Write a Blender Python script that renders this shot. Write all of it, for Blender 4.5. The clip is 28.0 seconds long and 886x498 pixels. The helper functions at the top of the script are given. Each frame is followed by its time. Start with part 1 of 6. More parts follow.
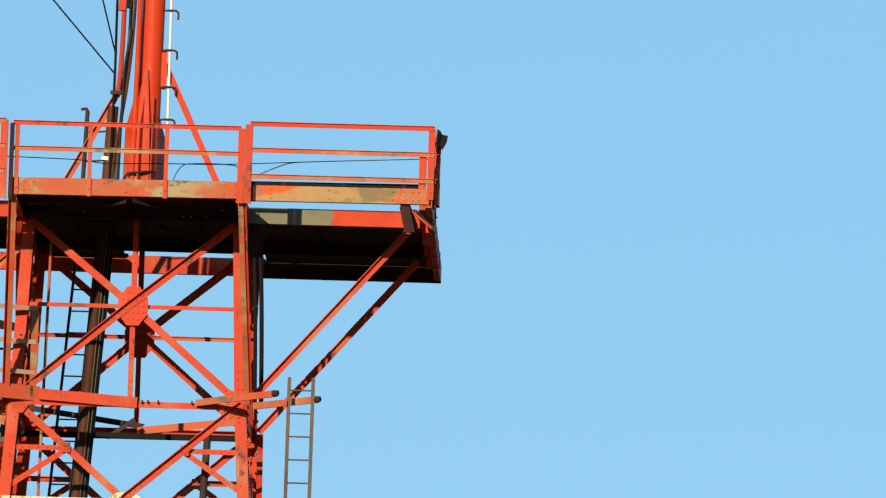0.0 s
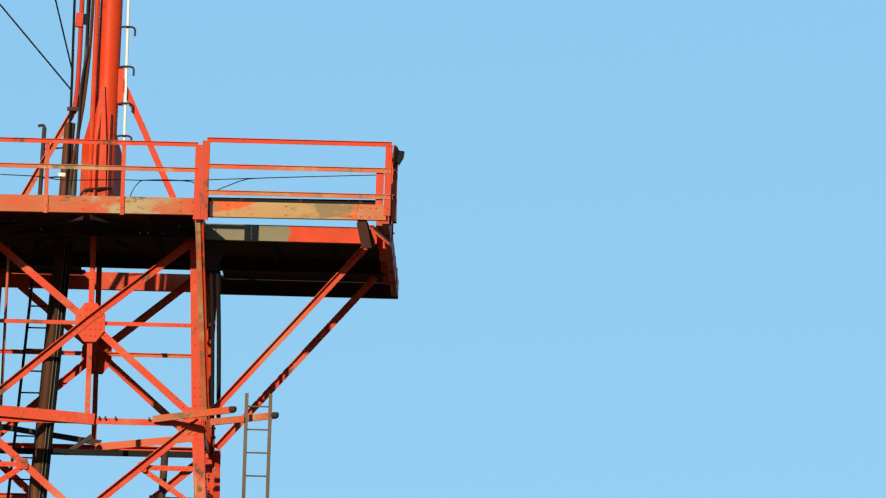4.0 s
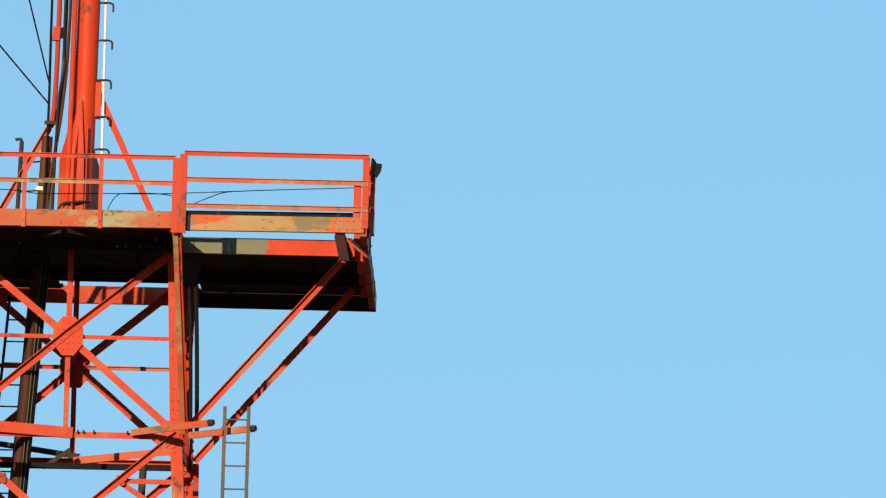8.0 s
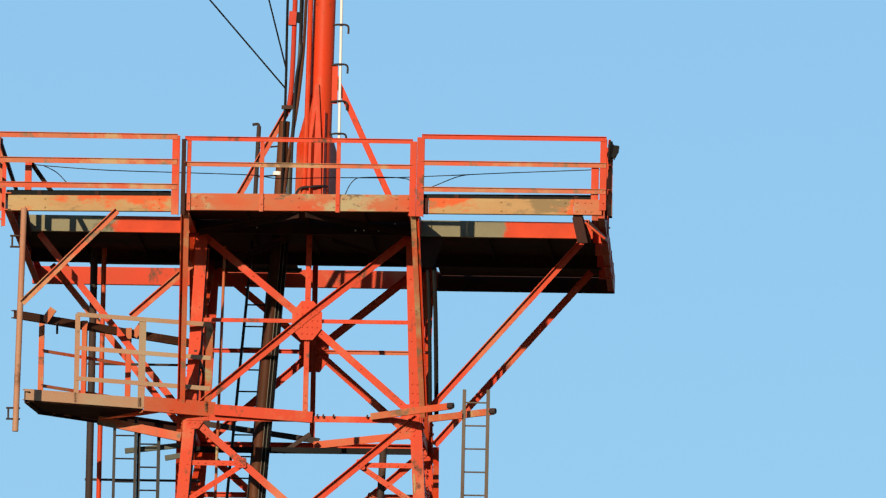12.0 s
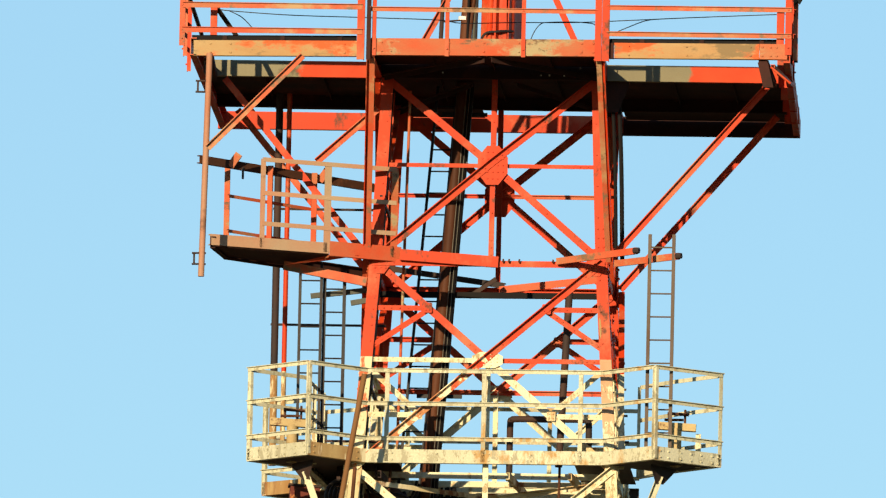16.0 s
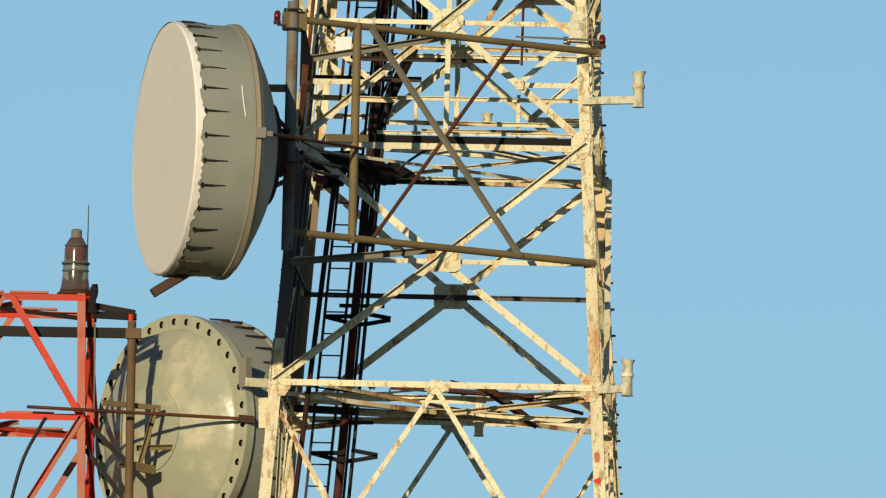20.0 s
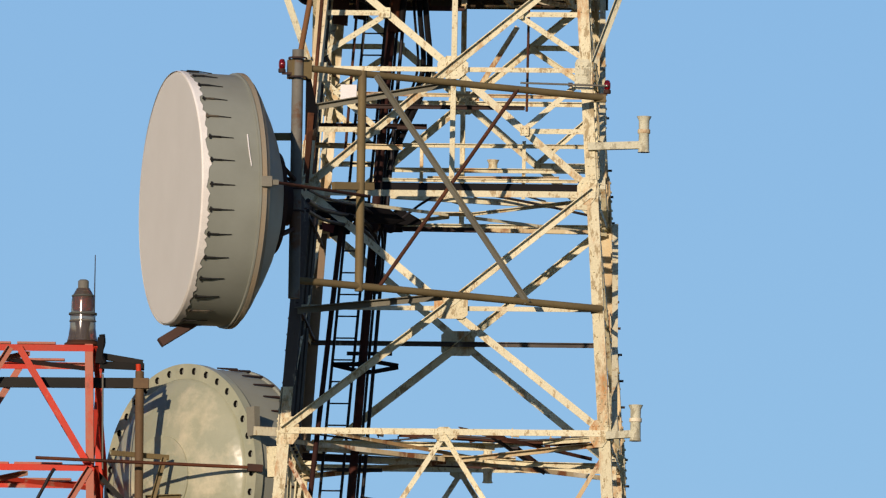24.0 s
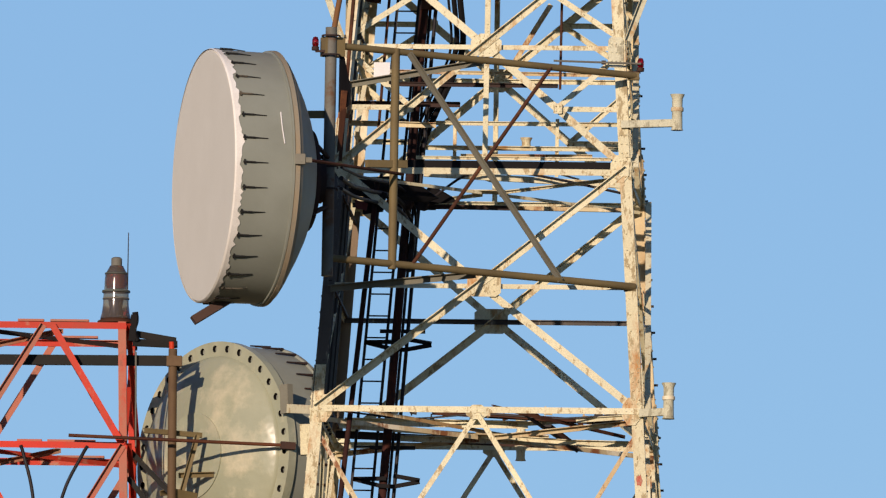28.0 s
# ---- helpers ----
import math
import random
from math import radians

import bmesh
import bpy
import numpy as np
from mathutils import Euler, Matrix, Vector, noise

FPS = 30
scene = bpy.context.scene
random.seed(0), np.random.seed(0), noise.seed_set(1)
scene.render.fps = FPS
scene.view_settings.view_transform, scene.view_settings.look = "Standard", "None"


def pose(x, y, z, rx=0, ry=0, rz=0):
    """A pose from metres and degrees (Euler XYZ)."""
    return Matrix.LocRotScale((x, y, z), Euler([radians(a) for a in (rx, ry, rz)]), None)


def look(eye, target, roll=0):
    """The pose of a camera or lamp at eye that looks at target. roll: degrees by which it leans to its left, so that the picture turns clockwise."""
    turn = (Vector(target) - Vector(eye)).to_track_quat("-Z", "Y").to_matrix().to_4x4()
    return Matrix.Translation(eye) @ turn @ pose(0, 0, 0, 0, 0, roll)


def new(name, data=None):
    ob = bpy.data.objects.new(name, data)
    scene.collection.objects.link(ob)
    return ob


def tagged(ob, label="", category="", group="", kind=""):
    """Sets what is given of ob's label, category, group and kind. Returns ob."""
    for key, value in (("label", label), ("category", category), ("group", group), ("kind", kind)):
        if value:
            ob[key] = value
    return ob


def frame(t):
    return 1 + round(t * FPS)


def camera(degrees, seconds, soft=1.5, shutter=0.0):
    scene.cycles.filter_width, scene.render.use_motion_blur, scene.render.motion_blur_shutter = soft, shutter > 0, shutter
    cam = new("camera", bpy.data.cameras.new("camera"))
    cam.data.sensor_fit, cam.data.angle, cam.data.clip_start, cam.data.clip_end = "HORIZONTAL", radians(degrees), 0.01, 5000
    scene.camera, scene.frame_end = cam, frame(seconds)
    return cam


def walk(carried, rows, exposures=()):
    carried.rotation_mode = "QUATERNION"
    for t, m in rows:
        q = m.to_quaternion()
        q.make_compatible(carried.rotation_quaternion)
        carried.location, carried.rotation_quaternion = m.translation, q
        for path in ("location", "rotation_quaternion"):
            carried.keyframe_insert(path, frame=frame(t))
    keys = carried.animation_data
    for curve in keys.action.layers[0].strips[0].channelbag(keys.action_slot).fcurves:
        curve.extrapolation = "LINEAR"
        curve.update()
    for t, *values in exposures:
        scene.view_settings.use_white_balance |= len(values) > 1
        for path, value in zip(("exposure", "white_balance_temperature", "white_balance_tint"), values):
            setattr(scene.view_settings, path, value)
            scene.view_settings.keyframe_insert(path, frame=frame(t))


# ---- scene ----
# A long lens on a fixed stand turns from the top of a microwave tower down to its dishes.
cam = camera(1.72, 28.0, soft=1.25)
EYE = (20.934, -399.452, 1.6)
# seconds, x and z of the point looked at in the tower's middle plane, lean
PATH = [
    (0, 4.165, 59.081, 1.96), (0.5, 4.676, 59.089, 1.81), (1, 4.553, 59.123, 2.02), (1.5, 4.970, 59.213, 1.94),
    (2, 4.882, 59.269, 1.78), (2.5, 4.756, 59.319, 1.75), (4.5, 4.823, 59.309, 1.85), (5, 4.903, 59.300, 1.86),
    (5.5, 5.063, 59.362, 1.75), (6, 4.993, 59.447, 1.79), (6.5, 5.018, 59.496, 1.69), (7, 4.988, 59.430, 1.69),
    (7.5, 5.041, 59.405, 1.72), (8, 5.045, 59.495, 1.66), (8.5, 4.854, 59.523, 1.68), (9, 4.771, 59.544, 1.63),
    (9.5, 4.749, 59.498, 1.64), (10, 4.607, 59.491, 1.69), (10.5, 4.484, 59.560, 1.50), (11, 3.980, 59.538, 1.47),
    (11.5, 3.197, 59.430, 1.53), (12, 1.789, 59.188, 1.22), (12.5, -0.078, 59.177, 1.43), (14.5, -1.087, 59.036, 1.25),
    (15, -1.399, 58.459, 1.28), (15.5, -1.243, 57.679, 1.21), (16, -0.710, 57.007, 1.22), (16.5, -0.286, 56.682, 1.26),
    (17, -0.164, 55.898, 1.36), (17.5, -0.210, 55.277, 1.29), (18, -0.215, 54.556, 1.42), (18.5, -0.279, 53.458, 1.42),
    (19, -0.179, 52.029, 1.50), (19.5, -0.142, 50.495, 1.53), (20, -0.068, 49.380, 1.51), (20.5, -0.000, 48.525, 1.37),
    (22.5, -0.084, 49.118, 1.09), (23, -0.166, 49.441, 0.98), (23.5, -0.258, 49.833, 1.00), (24, -0.174, 50.024, 0.96),
    (24.5, -0.297, 50.047, 0.95), (25, -0.454, 50.034, 0.99), (25.5, -0.373, 50.048, 1.02), (26, -0.441, 50.022, 0.99),
    (26.5, -0.481, 49.936, 1.00), (27, -0.363, 49.904, 0.97), (27.5, -0.363, 49.879, 0.93), (28, -0.623, 49.714, 1.00),
]
EXPOSURES = [(0, -0.05, 6500, 10), (10, -0.05, 6500, 10), (11.2, -0.03, 6450, 10), (12, -0.07, 6600, 13), (12.5, 0.13, 6700, 12), (14.5, 0.18, 7050, 12), (16, 0.18, 7350, 13),
             (17, 0.17, 7350, 14), (18, -0.06, 6900, 15), (19, -0.2, 6700, 13), (20, -0.33, 6700, 12), (20.5, -0.35, 6600, 10), (22.5, -0.47, 6200, 22), (23, -0.45, 6150, 23),
             (25, -0.4, 6200, 26), (28, -0.4, 6200, 27)]
walk(cam, [(t, look(EYE, (x, 0, z), lean)) for t, x, z, lean in PATH], EXPOSURES)

# ---- daylight ----
SUN_SIDE, SUN_HEIGHT = 16.5, 12.5      # degrees left of the tower's front, degrees above the horizon
world = bpy.data.worlds.new("sky")
scene.world = world
world.use_nodes = True
wn, wl = world.node_tree.nodes, world.node_tree.links
sky = wn.new("ShaderNodeTexSky")
sky.sky_type = 'NISHITA'
sky.sun_disc = False
sky.sun_elevation = radians(SUN_HEIGHT)
sky.sun_rotation = radians(180 + SUN_SIDE)
sky.air_density, sky.dust_density, sky.ozone_density = 1.0, 0.0, 4.0
wn["Background"].inputs["Strength"].default_value = 0.12
tint = wn.new("ShaderNodeMix")
tint.data_type, tint.blend_type = 'RGBA', 'MULTIPLY'
tint.inputs[0].default_value = 1.0
tint.inputs[7].default_value = (1.02, 1.1, 1.1, 1)
wl.new(sky.outputs["Color"], tint.inputs[6])
wl.new(tint.outputs[2], wn["Background"].inputs["Color"])
sun = new("sun", bpy.data.lights.new("sun", 'SUN'))
sun.data.energy, sun.data.angle, sun.data.color = 5.6, radians(0.5), (1.0, 0.84, 0.58)
sd = Vector((-math.sin(radians(SUN_SIDE)), -math.cos(radians(SUN_SIDE)), math.tan(radians(SUN_HEIGHT))))
sun.matrix_world = look(sd * 100, (0, 0, 0))


# ---- materials ----
def ramp(nt, fac, stops):
    r = nt.nodes.new("ShaderNodeValToRGB")
    el = r.color_ramp.elements
    while len(el) < len(stops):
        el.new(0.5)
    for e, (p, c) in zip(el, stops):
        e.position, e.color = p, (*c, 1) if len(c) == 3 else c
    nt.links.new(fac, r.inputs[0])
    return r.outputs[0]


def noise_node(nt, scale, detail=4.0, rough=0.6, stretch=None):
    tc = nt.nodes.new("ShaderNodeTexCoord")
    n = nt.nodes.new("ShaderNodeTexNoise")
    n.inputs["Scale"].default_value, n.inputs["Detail"].default_value, n.inputs["Roughness"].default_value = scale, detail, rough
    src = tc.outputs["Object"]
    if stretch:
        m = nt.nodes.new("ShaderNodeMapping")
        m.inputs["Scale"].default_value = stretch
        nt.links.new(src, m.inputs[0])
        src = m.outputs[0]
    nt.links.new(src, n.inputs["Vector"])
    return n.outputs["Fac"]


def mix(nt, fac, a, b, mode='MIX'):
    m = nt.nodes.new("ShaderNodeMix")
    m.data_type, m.blend_type = 'RGBA', mode
    for sock, v in ((m.inputs[0], fac), (m.inputs[6], a), (m.inputs[7], b)):
        if isinstance(v, (int, float)):
            sock.default_value = v
        elif isinstance(v, tuple):
            sock.default_value = (*v, 1)
        else:
            nt.links.new(v, sock)
    return m.outputs[2]


def surface(name, base, var=None, rough=0.6, metal=0.0, worn=None, worn_at=(0.6, 0.66), worn_scale=5.0, worn2=None, worn2_at=(0.64, 0.7),
            worn2_scale=2.2, grain=60.0, bump=0.25, spread=0.25, stretch=None, gloss=0.12, dent=0.0):
    """Paint or metal: two-scale colour, flaked patches of worn and worn2, a fine relief."""
    m = bpy.data.materials.new(name)
    m.use_nodes = True
    nt = m.node_tree
    bsdf = nt.nodes["Principled BSDF"]
    big = noise_node(nt, 1.3, 5, 0.6, stretch)
    col = ramp(nt, big, [(0.35, base), (0.68, var or tuple(c * 0.8 for c in base))])
    fine = noise_node(nt, grain, 3, 0.6)
    col = mix(nt, spread, col, ramp(nt, fine, [(0.3, (0.45, 0.45, 0.45)), (0.7, (1, 1, 1))]), 'MULTIPLY')
    info = nt.nodes.new("ShaderNodeObjectInfo")
    col = mix(nt, 0.5, col, ramp(nt, info.outputs["Random"], [(0.0, (0.78, 0.78, 0.78)), (1.0, (1, 1, 1))]), 'MULTIPLY')
    ro = None
    for c, at, sc in ((worn2, worn2_at, worn2_scale), (worn, worn_at, worn_scale)):
        if c:
            f = nt.nodes.new("ShaderNodeMath")
            f.operation = 'MULTIPLY_ADD'
            nt.links.new(noise_node(nt, sc * 0.22, 3, 0.5, stretch), f.inputs[0])
            f.inputs[1].default_value = 0.55
            g = nt.nodes.new("ShaderNodeMath")
            g.operation = 'MULTIPLY'
            g.inputs[1].default_value = 0.45
            nt.links.new(noise_node(nt, sc, 9, 0.72, stretch), g.inputs[0])
            nt.links.new(g.outputs[0], f.inputs[2])
            mask = ramp(nt, f.outputs[0], [(at[0], (0, 0, 0)), (at[1], (1, 1, 1))])
            col = mix(nt, mask, col, c)
    nt.links.new(col, bsdf.inputs["Base Color"])
    bsdf.inputs["Roughness"].default_value, bsdf.inputs["Metallic"].default_value = rough, metal
    bsdf.inputs["Specular IOR Level"].default_value = gloss
    if bump:
        b = nt.nodes.new("ShaderNodeBump")
        b.inputs["Strength"].default_value, b.inputs["Distance"].default_value = bump, 0.004
        nt.links.new(noise_node(nt, 22.0, 6, 0.65), b.inputs["Height"])
        nt.links.new(b.outputs[0], bsdf.inputs["Normal"])
        if dent:
            d = nt.nodes.new("ShaderNodeBump")
            d.inputs["Strength"].default_value, d.inputs["Distance"].default_value = 1.0, dent
            nt.links.new(noise_node(nt, 3.2, 2, 0.5), d.inputs["Height"])
            nt.links.new(d.outputs[0], b.inputs["Normal"])
    return m


ORANGE = surface("orange_paint", (0.62, 0.045, 0.012), (0.50, 0.054, 0.016), 0.5, worn=(0.12, 0.04, 0.02), worn_at=(0.57, 0.62), worn_scale=9,
                 worn2=(0.46, 0.12, 0.055), worn2_at=(0.52, 0.62), worn2_scale=2.4, stretch=(1, 1, 0.7))
RAILPAINT = surface("weathered_orange_rail_paint", (0.58, 0.085, 0.035), (0.44, 0.17, 0.085), 0.55, worn=(0.20, 0.12, 0.07), worn_at=(0.56, 0.61), worn_scale=9,
                    worn2=(0.40, 0.25, 0.13), worn2_at=(0.52, 0.6), worn2_scale=3.5)
FADED = surface("faded_orange_paint", (0.56, 0.088, 0.033), (0.43, 0.17, 0.08), 0.6, worn=(0.14, 0.075, 0.045), worn_at=(0.56, 0.6), worn_scale=10,
                worn2=(0.34, 0.27, 0.15), worn2_at=(0.52, 0.58), worn2_scale=5.0, stretch=(0.7, 1, 1.3))
BARETAN = surface("bared_tan_steel_paint", (0.43, 0.315, 0.205), (0.49, 0.235, 0.14), 0.65, worn=(0.22, 0.13, 0.08), worn_at=(0.6, 0.67), worn_scale=7)
WEATHERED = surface("weathered_steel_paint", (0.42, 0.24, 0.15), (0.48, 0.15, 0.08), 0.65, worn=(0.14, 0.07, 0.04), worn_at=(0.62, 0.68))
CREAM = surface("weathered_cream_paint", (0.86, 0.81, 0.56), (0.72, 0.67, 0.44), 0.6, worn=(0.40, 0.31, 0.17), worn_at=(0.55, 0.58), worn_scale=50,
                worn2=(0.44, 0.25, 0.09), worn2_at=(0.555, 0.66), worn2_scale=9.0, bump=0.6, stretch=(1, 1, 0.5), spread=0.5, grain=70)
CREAM_FLAKE = surface("flaking_cream_paint", (0.85, 0.80, 0.55), (0.72, 0.66, 0.42), 0.6, worn=(0.36, 0.29, 0.16), worn_at=(0.53, 0.555), worn_scale=55,
                      worn2=(0.42, 0.20, 0.06), worn2_at=(0.53, 0.63), worn2_scale=8.0, bump=0.8, stretch=(1, 1, 0.35), spread=0.5, grain=70)
PLAT = surface("greyed_cream_paint", (0.70, 0.68, 0.49), (0.52, 0.51, 0.36), 0.6, worn=(0.33, 0.31, 0.21), worn_at=(0.53, 0.56), worn_scale=45,
               worn2=(0.40, 0.24, 0.09), worn2_at=(0.57, 0.64), worn2_scale=8.0, bump=0.6, stretch=(1, 1, 0.5), spread=0.5, grain=60)
LEGPINK = surface("pink_rusted_leg_paint", (0.50, 0.28, 0.16), (0.60, 0.42, 0.26), 0.7, worn=(0.74, 0.66, 0.44), worn_at=(0.53, 0.57), worn_scale=18,
                  worn2=(0.42, 0.10, 0.05), worn2_at=(0.53, 0.6), worn2_scale=6, stretch=(1, 1, 0.45))
RUSTEDGE = surface("rust_streaked_cream_edge", (0.50, 0.36, 0.17), (0.32, 0.17, 0.065), 0.7, worn=(0.70, 0.63, 0.42), worn_at=(0.54, 0.6), worn_scale=16,
                   worn2=(0.22, 0.10, 0.04), worn2_at=(0.54, 0.62), worn2_scale=7, stretch=(1.4, 1.4, 0.25))
# The rear beam's shade and its lit patches are put into the colour.
OLIVEDARK = surface("shaded_olive_steel", (0.075, 0.058, 0.032), (0.045, 0.032, 0.022), 0.75, worn=(0.18, 0.14, 0.07), worn_at=(0.55, 0.62), worn_scale=6, stretch=(0.5, 1, 1))
# Tan leg paint, darkened for the dish's shadow.
TANSHADE = surface("shaded_tan_leg_paint", (0.30, 0.225, 0.145), (0.17, 0.125, 0.085), 0.8, worn=(0.42, 0.35, 0.24), worn_at=(0.56, 0.62), worn_scale=9, stretch=(1, 1, 0.25))
BEAMRUST = surface("rust_bared_orange_paint", (0.46, 0.31, 0.15), (0.42, 0.22, 0.09), 0.65, worn=(0.22, 0.15, 0.075), worn_at=(0.56, 0.62), worn_scale=11,
                   worn2=(0.55, 0.10, 0.03), worn2_at=(0.475, 0.53), worn2_scale=6.0, stretch=(0.55, 1, 1.2))
RUSTBOX = surface("red_rust_patched_box", (0.10, 0.03, 0.025), (0.16, 0.04, 0.03), 0.8, worn=(0.55, 0.22, 0.08), worn_at=(0.55, 0.59), worn_scale=7)
ORANGE_RUST = surface("orange_and_cream_flaked_paint", (0.50, 0.16, 0.06), (0.42, 0.20, 0.09), 0.65, worn=(0.74, 0.68, 0.45), worn_at=(0.50, 0.54), worn_scale=14,
                      worn2=(0.55, 0.05, 0.02), worn2_at=(0.52, 0.6), worn2_scale=4.0)
LEGRUST = surface("red_rusted_cream_paint", (0.74, 0.66, 0.42), (0.60, 0.46, 0.27), 0.7, worn=(0.46, 0.12, 0.05), worn_at=(0.495, 0.54), worn_scale=13, worn2=(0.45, 0.27, 0.10), worn2_at=(0.48, 0.58), worn2_scale=5, stretch=(1, 1, 0.45))
TANCREAM = surface("dirty_tan_paint", (0.52, 0.40, 0.20), (0.40, 0.29, 0.14), 0.65, worn=(0.2, 0.12, 0.06), worn_at=(0.56, 0.6), worn_scale=20)
POLETAN = surface("sun_bleached_tan_pipe", (0.40, 0.22, 0.14), (0.40, 0.15, 0.085), 0.6, worn=(0.2, 0.1, 0.06), worn_at=(0.58, 0.64))
# Black rubber; also paints shade on braces, toe boards and bolt-hole walls.
JET = surface("black_rubber_and_shade", (0.006, 0.006, 0.007), (0.012, 0.010, 0.010), 0.7, bump=0.1)
RUSTPIPE = surface("orange_rusted_pipe", (0.23, 0.115, 0.045), (0.16, 0.075, 0.032), 0.75, worn=(0.14, 0.06, 0.03), worn_at=(0.56, 0.62), stretch=(1, 1, 0.3))
LADDER = surface("dull_brown_steel", (0.145, 0.108, 0.083), (0.10, 0.075, 0.06), 0.7, worn=(0.10, 0.05, 0.03), worn_at=(0.6, 0.68))
# Weathered paint darkened for shade: the left leg and a rear strut.
SHADEPAINT = surface("shaded_weathered_paint", (0.13, 0.115, 0.10), (0.075, 0.065, 0.06), 0.8, worn=(0.36, 0.33, 0.25), worn_at=(0.56, 0.62), worn_scale=9, stretch=(1, 1, 0.25))
CREAM_RUST = surface("rust_stained_cream_paint", (0.70, 0.60, 0.37), (0.52, 0.36, 0.18), 0.7, worn=(0.25, 0.10, 0.04), worn_at=(0.52, 0.58),
                     worn_scale=6, worn2=(0.75, 0.68, 0.5), worn2_at=(0.52, 0.58), worn2_scale=5, stretch=(1, 1, 0.5))
RUST = surface("rusted_steel", (0.095, 0.038, 0.02), (0.065, 0.03, 0.02), 0.85, worn=(0.17, 0.065, 0.028), worn_at=(0.55, 0.65))
BROWN = surface("brown_waveguide", (0.13, 0.043, 0.018), (0.03, 0.013, 0.009), 0.6, worn=(0.19, 0.085, 0.04), worn_at=(0.6, 0.7), stretch=(1, 1, 0.15))
RUSTBROWN = surface("dull_rusted_bracket", (0.10, 0.058, 0.042), (0.06, 0.036, 0.028), 0.75, worn=(0.15, 0.09, 0.06), worn_at=(0.58, 0.68))
BLACK = surface("black_jacket", (0.018, 0.017, 0.02), (0.035, 0.03, 0.03), 0.45, bump=0.1)
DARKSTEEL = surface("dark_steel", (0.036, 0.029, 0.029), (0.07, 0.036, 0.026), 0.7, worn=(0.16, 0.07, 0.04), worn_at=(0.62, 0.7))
# Darker than plain steel: the shade under the decks is in the colour.
DECK = surface("shaded_deck_steel", (0.036, 0.018, 0.016), (0.06, 0.02, 0.014), 0.8, worn=(0.02, 0.013, 0.012), worn_at=(0.5, 0.62), worn2=(0.09, 0.026, 0.016), worn2_at=(0.55, 0.62))
GALV = surface("olive_steel", (0.215, 0.165, 0.075), (0.16, 0.12, 0.058), 0.6, worn=(0.15, 0.08, 0.04), worn_at=(0.66, 0.74), bump=0.1)
GREYSTEEL = surface("grey_steel", (0.235, 0.23, 0.175), (0.18, 0.17, 0.13), 0.55, worn=(0.16, 0.09, 0.05), worn_at=(0.68, 0.74), bump=0.1)
PIPEGREY = surface("dull_grey_pipe", (0.185, 0.18, 0.15), (0.13, 0.125, 0.105), 0.6, worn=(0.13, 0.075, 0.045), worn_at=(0.58, 0.64), bump=0.1)
TANPIPE = surface("tan_rusted_pipe", (0.18, 0.118, 0.06), (0.12, 0.075, 0.042), 0.7, worn=(0.14, 0.06, 0.03), worn_at=(0.56, 0.62))
# Arms darkened further: the shade inside the channels is in the colour.
ARMDARK = surface("dark_arm_steel", (0.018, 0.02, 0.019), (0.028, 0.026, 0.023), 0.7, worn=(0.12, 0.10, 0.07), worn_at=(0.58, 0.62), worn_scale=5)
REDTAN = surface("sun_bleached_red_paint", (0.50, 0.15, 0.095), (0.38, 0.18, 0.12), 0.6, worn=(0.18, 0.09, 0.06), worn_at=(0.58, 0.64), worn2=(0.5, 0.07, 0.04), worn2_at=(0.53, 0.6))
DARKGREY = surface("dark_grey_steel", (0.10, 0.11, 0.095), (0.075, 0.08, 0.07), 0.6, worn=(0.12, 0.07, 0.04), worn_at=(0.58, 0.64))
DISH = surface("grey_dish_paint", (0.268, 0.285, 0.236), (0.232, 0.245, 0.2), 0.45, bump=0.05, grain=200, spread=0.12)
RIMTAN = surface("tan_stained_rim_paint", (0.30, 0.275, 0.205), (0.36, 0.28, 0.175), 0.5, worn=(0.46, 0.38, 0.27), worn_at=(0.6, 0.66), worn_scale=3, bump=0.05)
# The pale worn patches paint in sun glare on the reflector's back.
DISH_BACK = surface("glare_patched_dish_paint", (0.335, 0.355, 0.245), (0.40, 0.405, 0.28), 0.33, bump=0.03, grain=90, spread=0.12, worn=(0.52, 0.48, 0.33),
                    worn_at=(0.52, 0.64), worn_scale=3.2, gloss=0.5, dent=0.025)
RADOME = surface("radome_cloth", (0.71, 0.685, 0.60), (0.68, 0.655, 0.57), 0.8, bump=0.03, grain=300, spread=0.08)
HEM = surface("white_hem_cloth", (0.85, 0.83, 0.76), (0.7, 0.66, 0.58), 0.8, worn=(0.25, 0.2, 0.15), worn_at=(0.66, 0.7), worn_scale=14)
WHITE = surface("white_paint", (0.82, 0.81, 0.78), (0.74, 0.72, 0.68), 0.5, bump=0.08)
REDLEG = surface("red_mast_paint", (0.60, 0.036, 0.015), (0.46, 0.06, 0.03), 0.5, worn=(0.40, 0.23, 0.15), worn_at=(0.55, 0.62), worn_scale=5, worn2=(0.2, 0.05, 0.035), worn2_at=(0.58, 0.66))
GROUND = surface("dry_grass_ground", (0.11, 0.10, 0.05), (0.15, 0.125, 0.07), 0.95, grain=3, bump=0.0)


def glass_material(name, colour, rough=0.08):
    m = bpy.data.materials.new(name)
    m.use_nodes = True
    b = m.node_tree.nodes["Principled BSDF"]
    b.inputs["Base Color"].default_value = (*colour, 1)
    b.inputs["Roughness"].default_value = rough
    b.inputs["Transmission Weight"].default_value = 0.85
    b.inputs["IOR"].default_value = 1.45
    return m


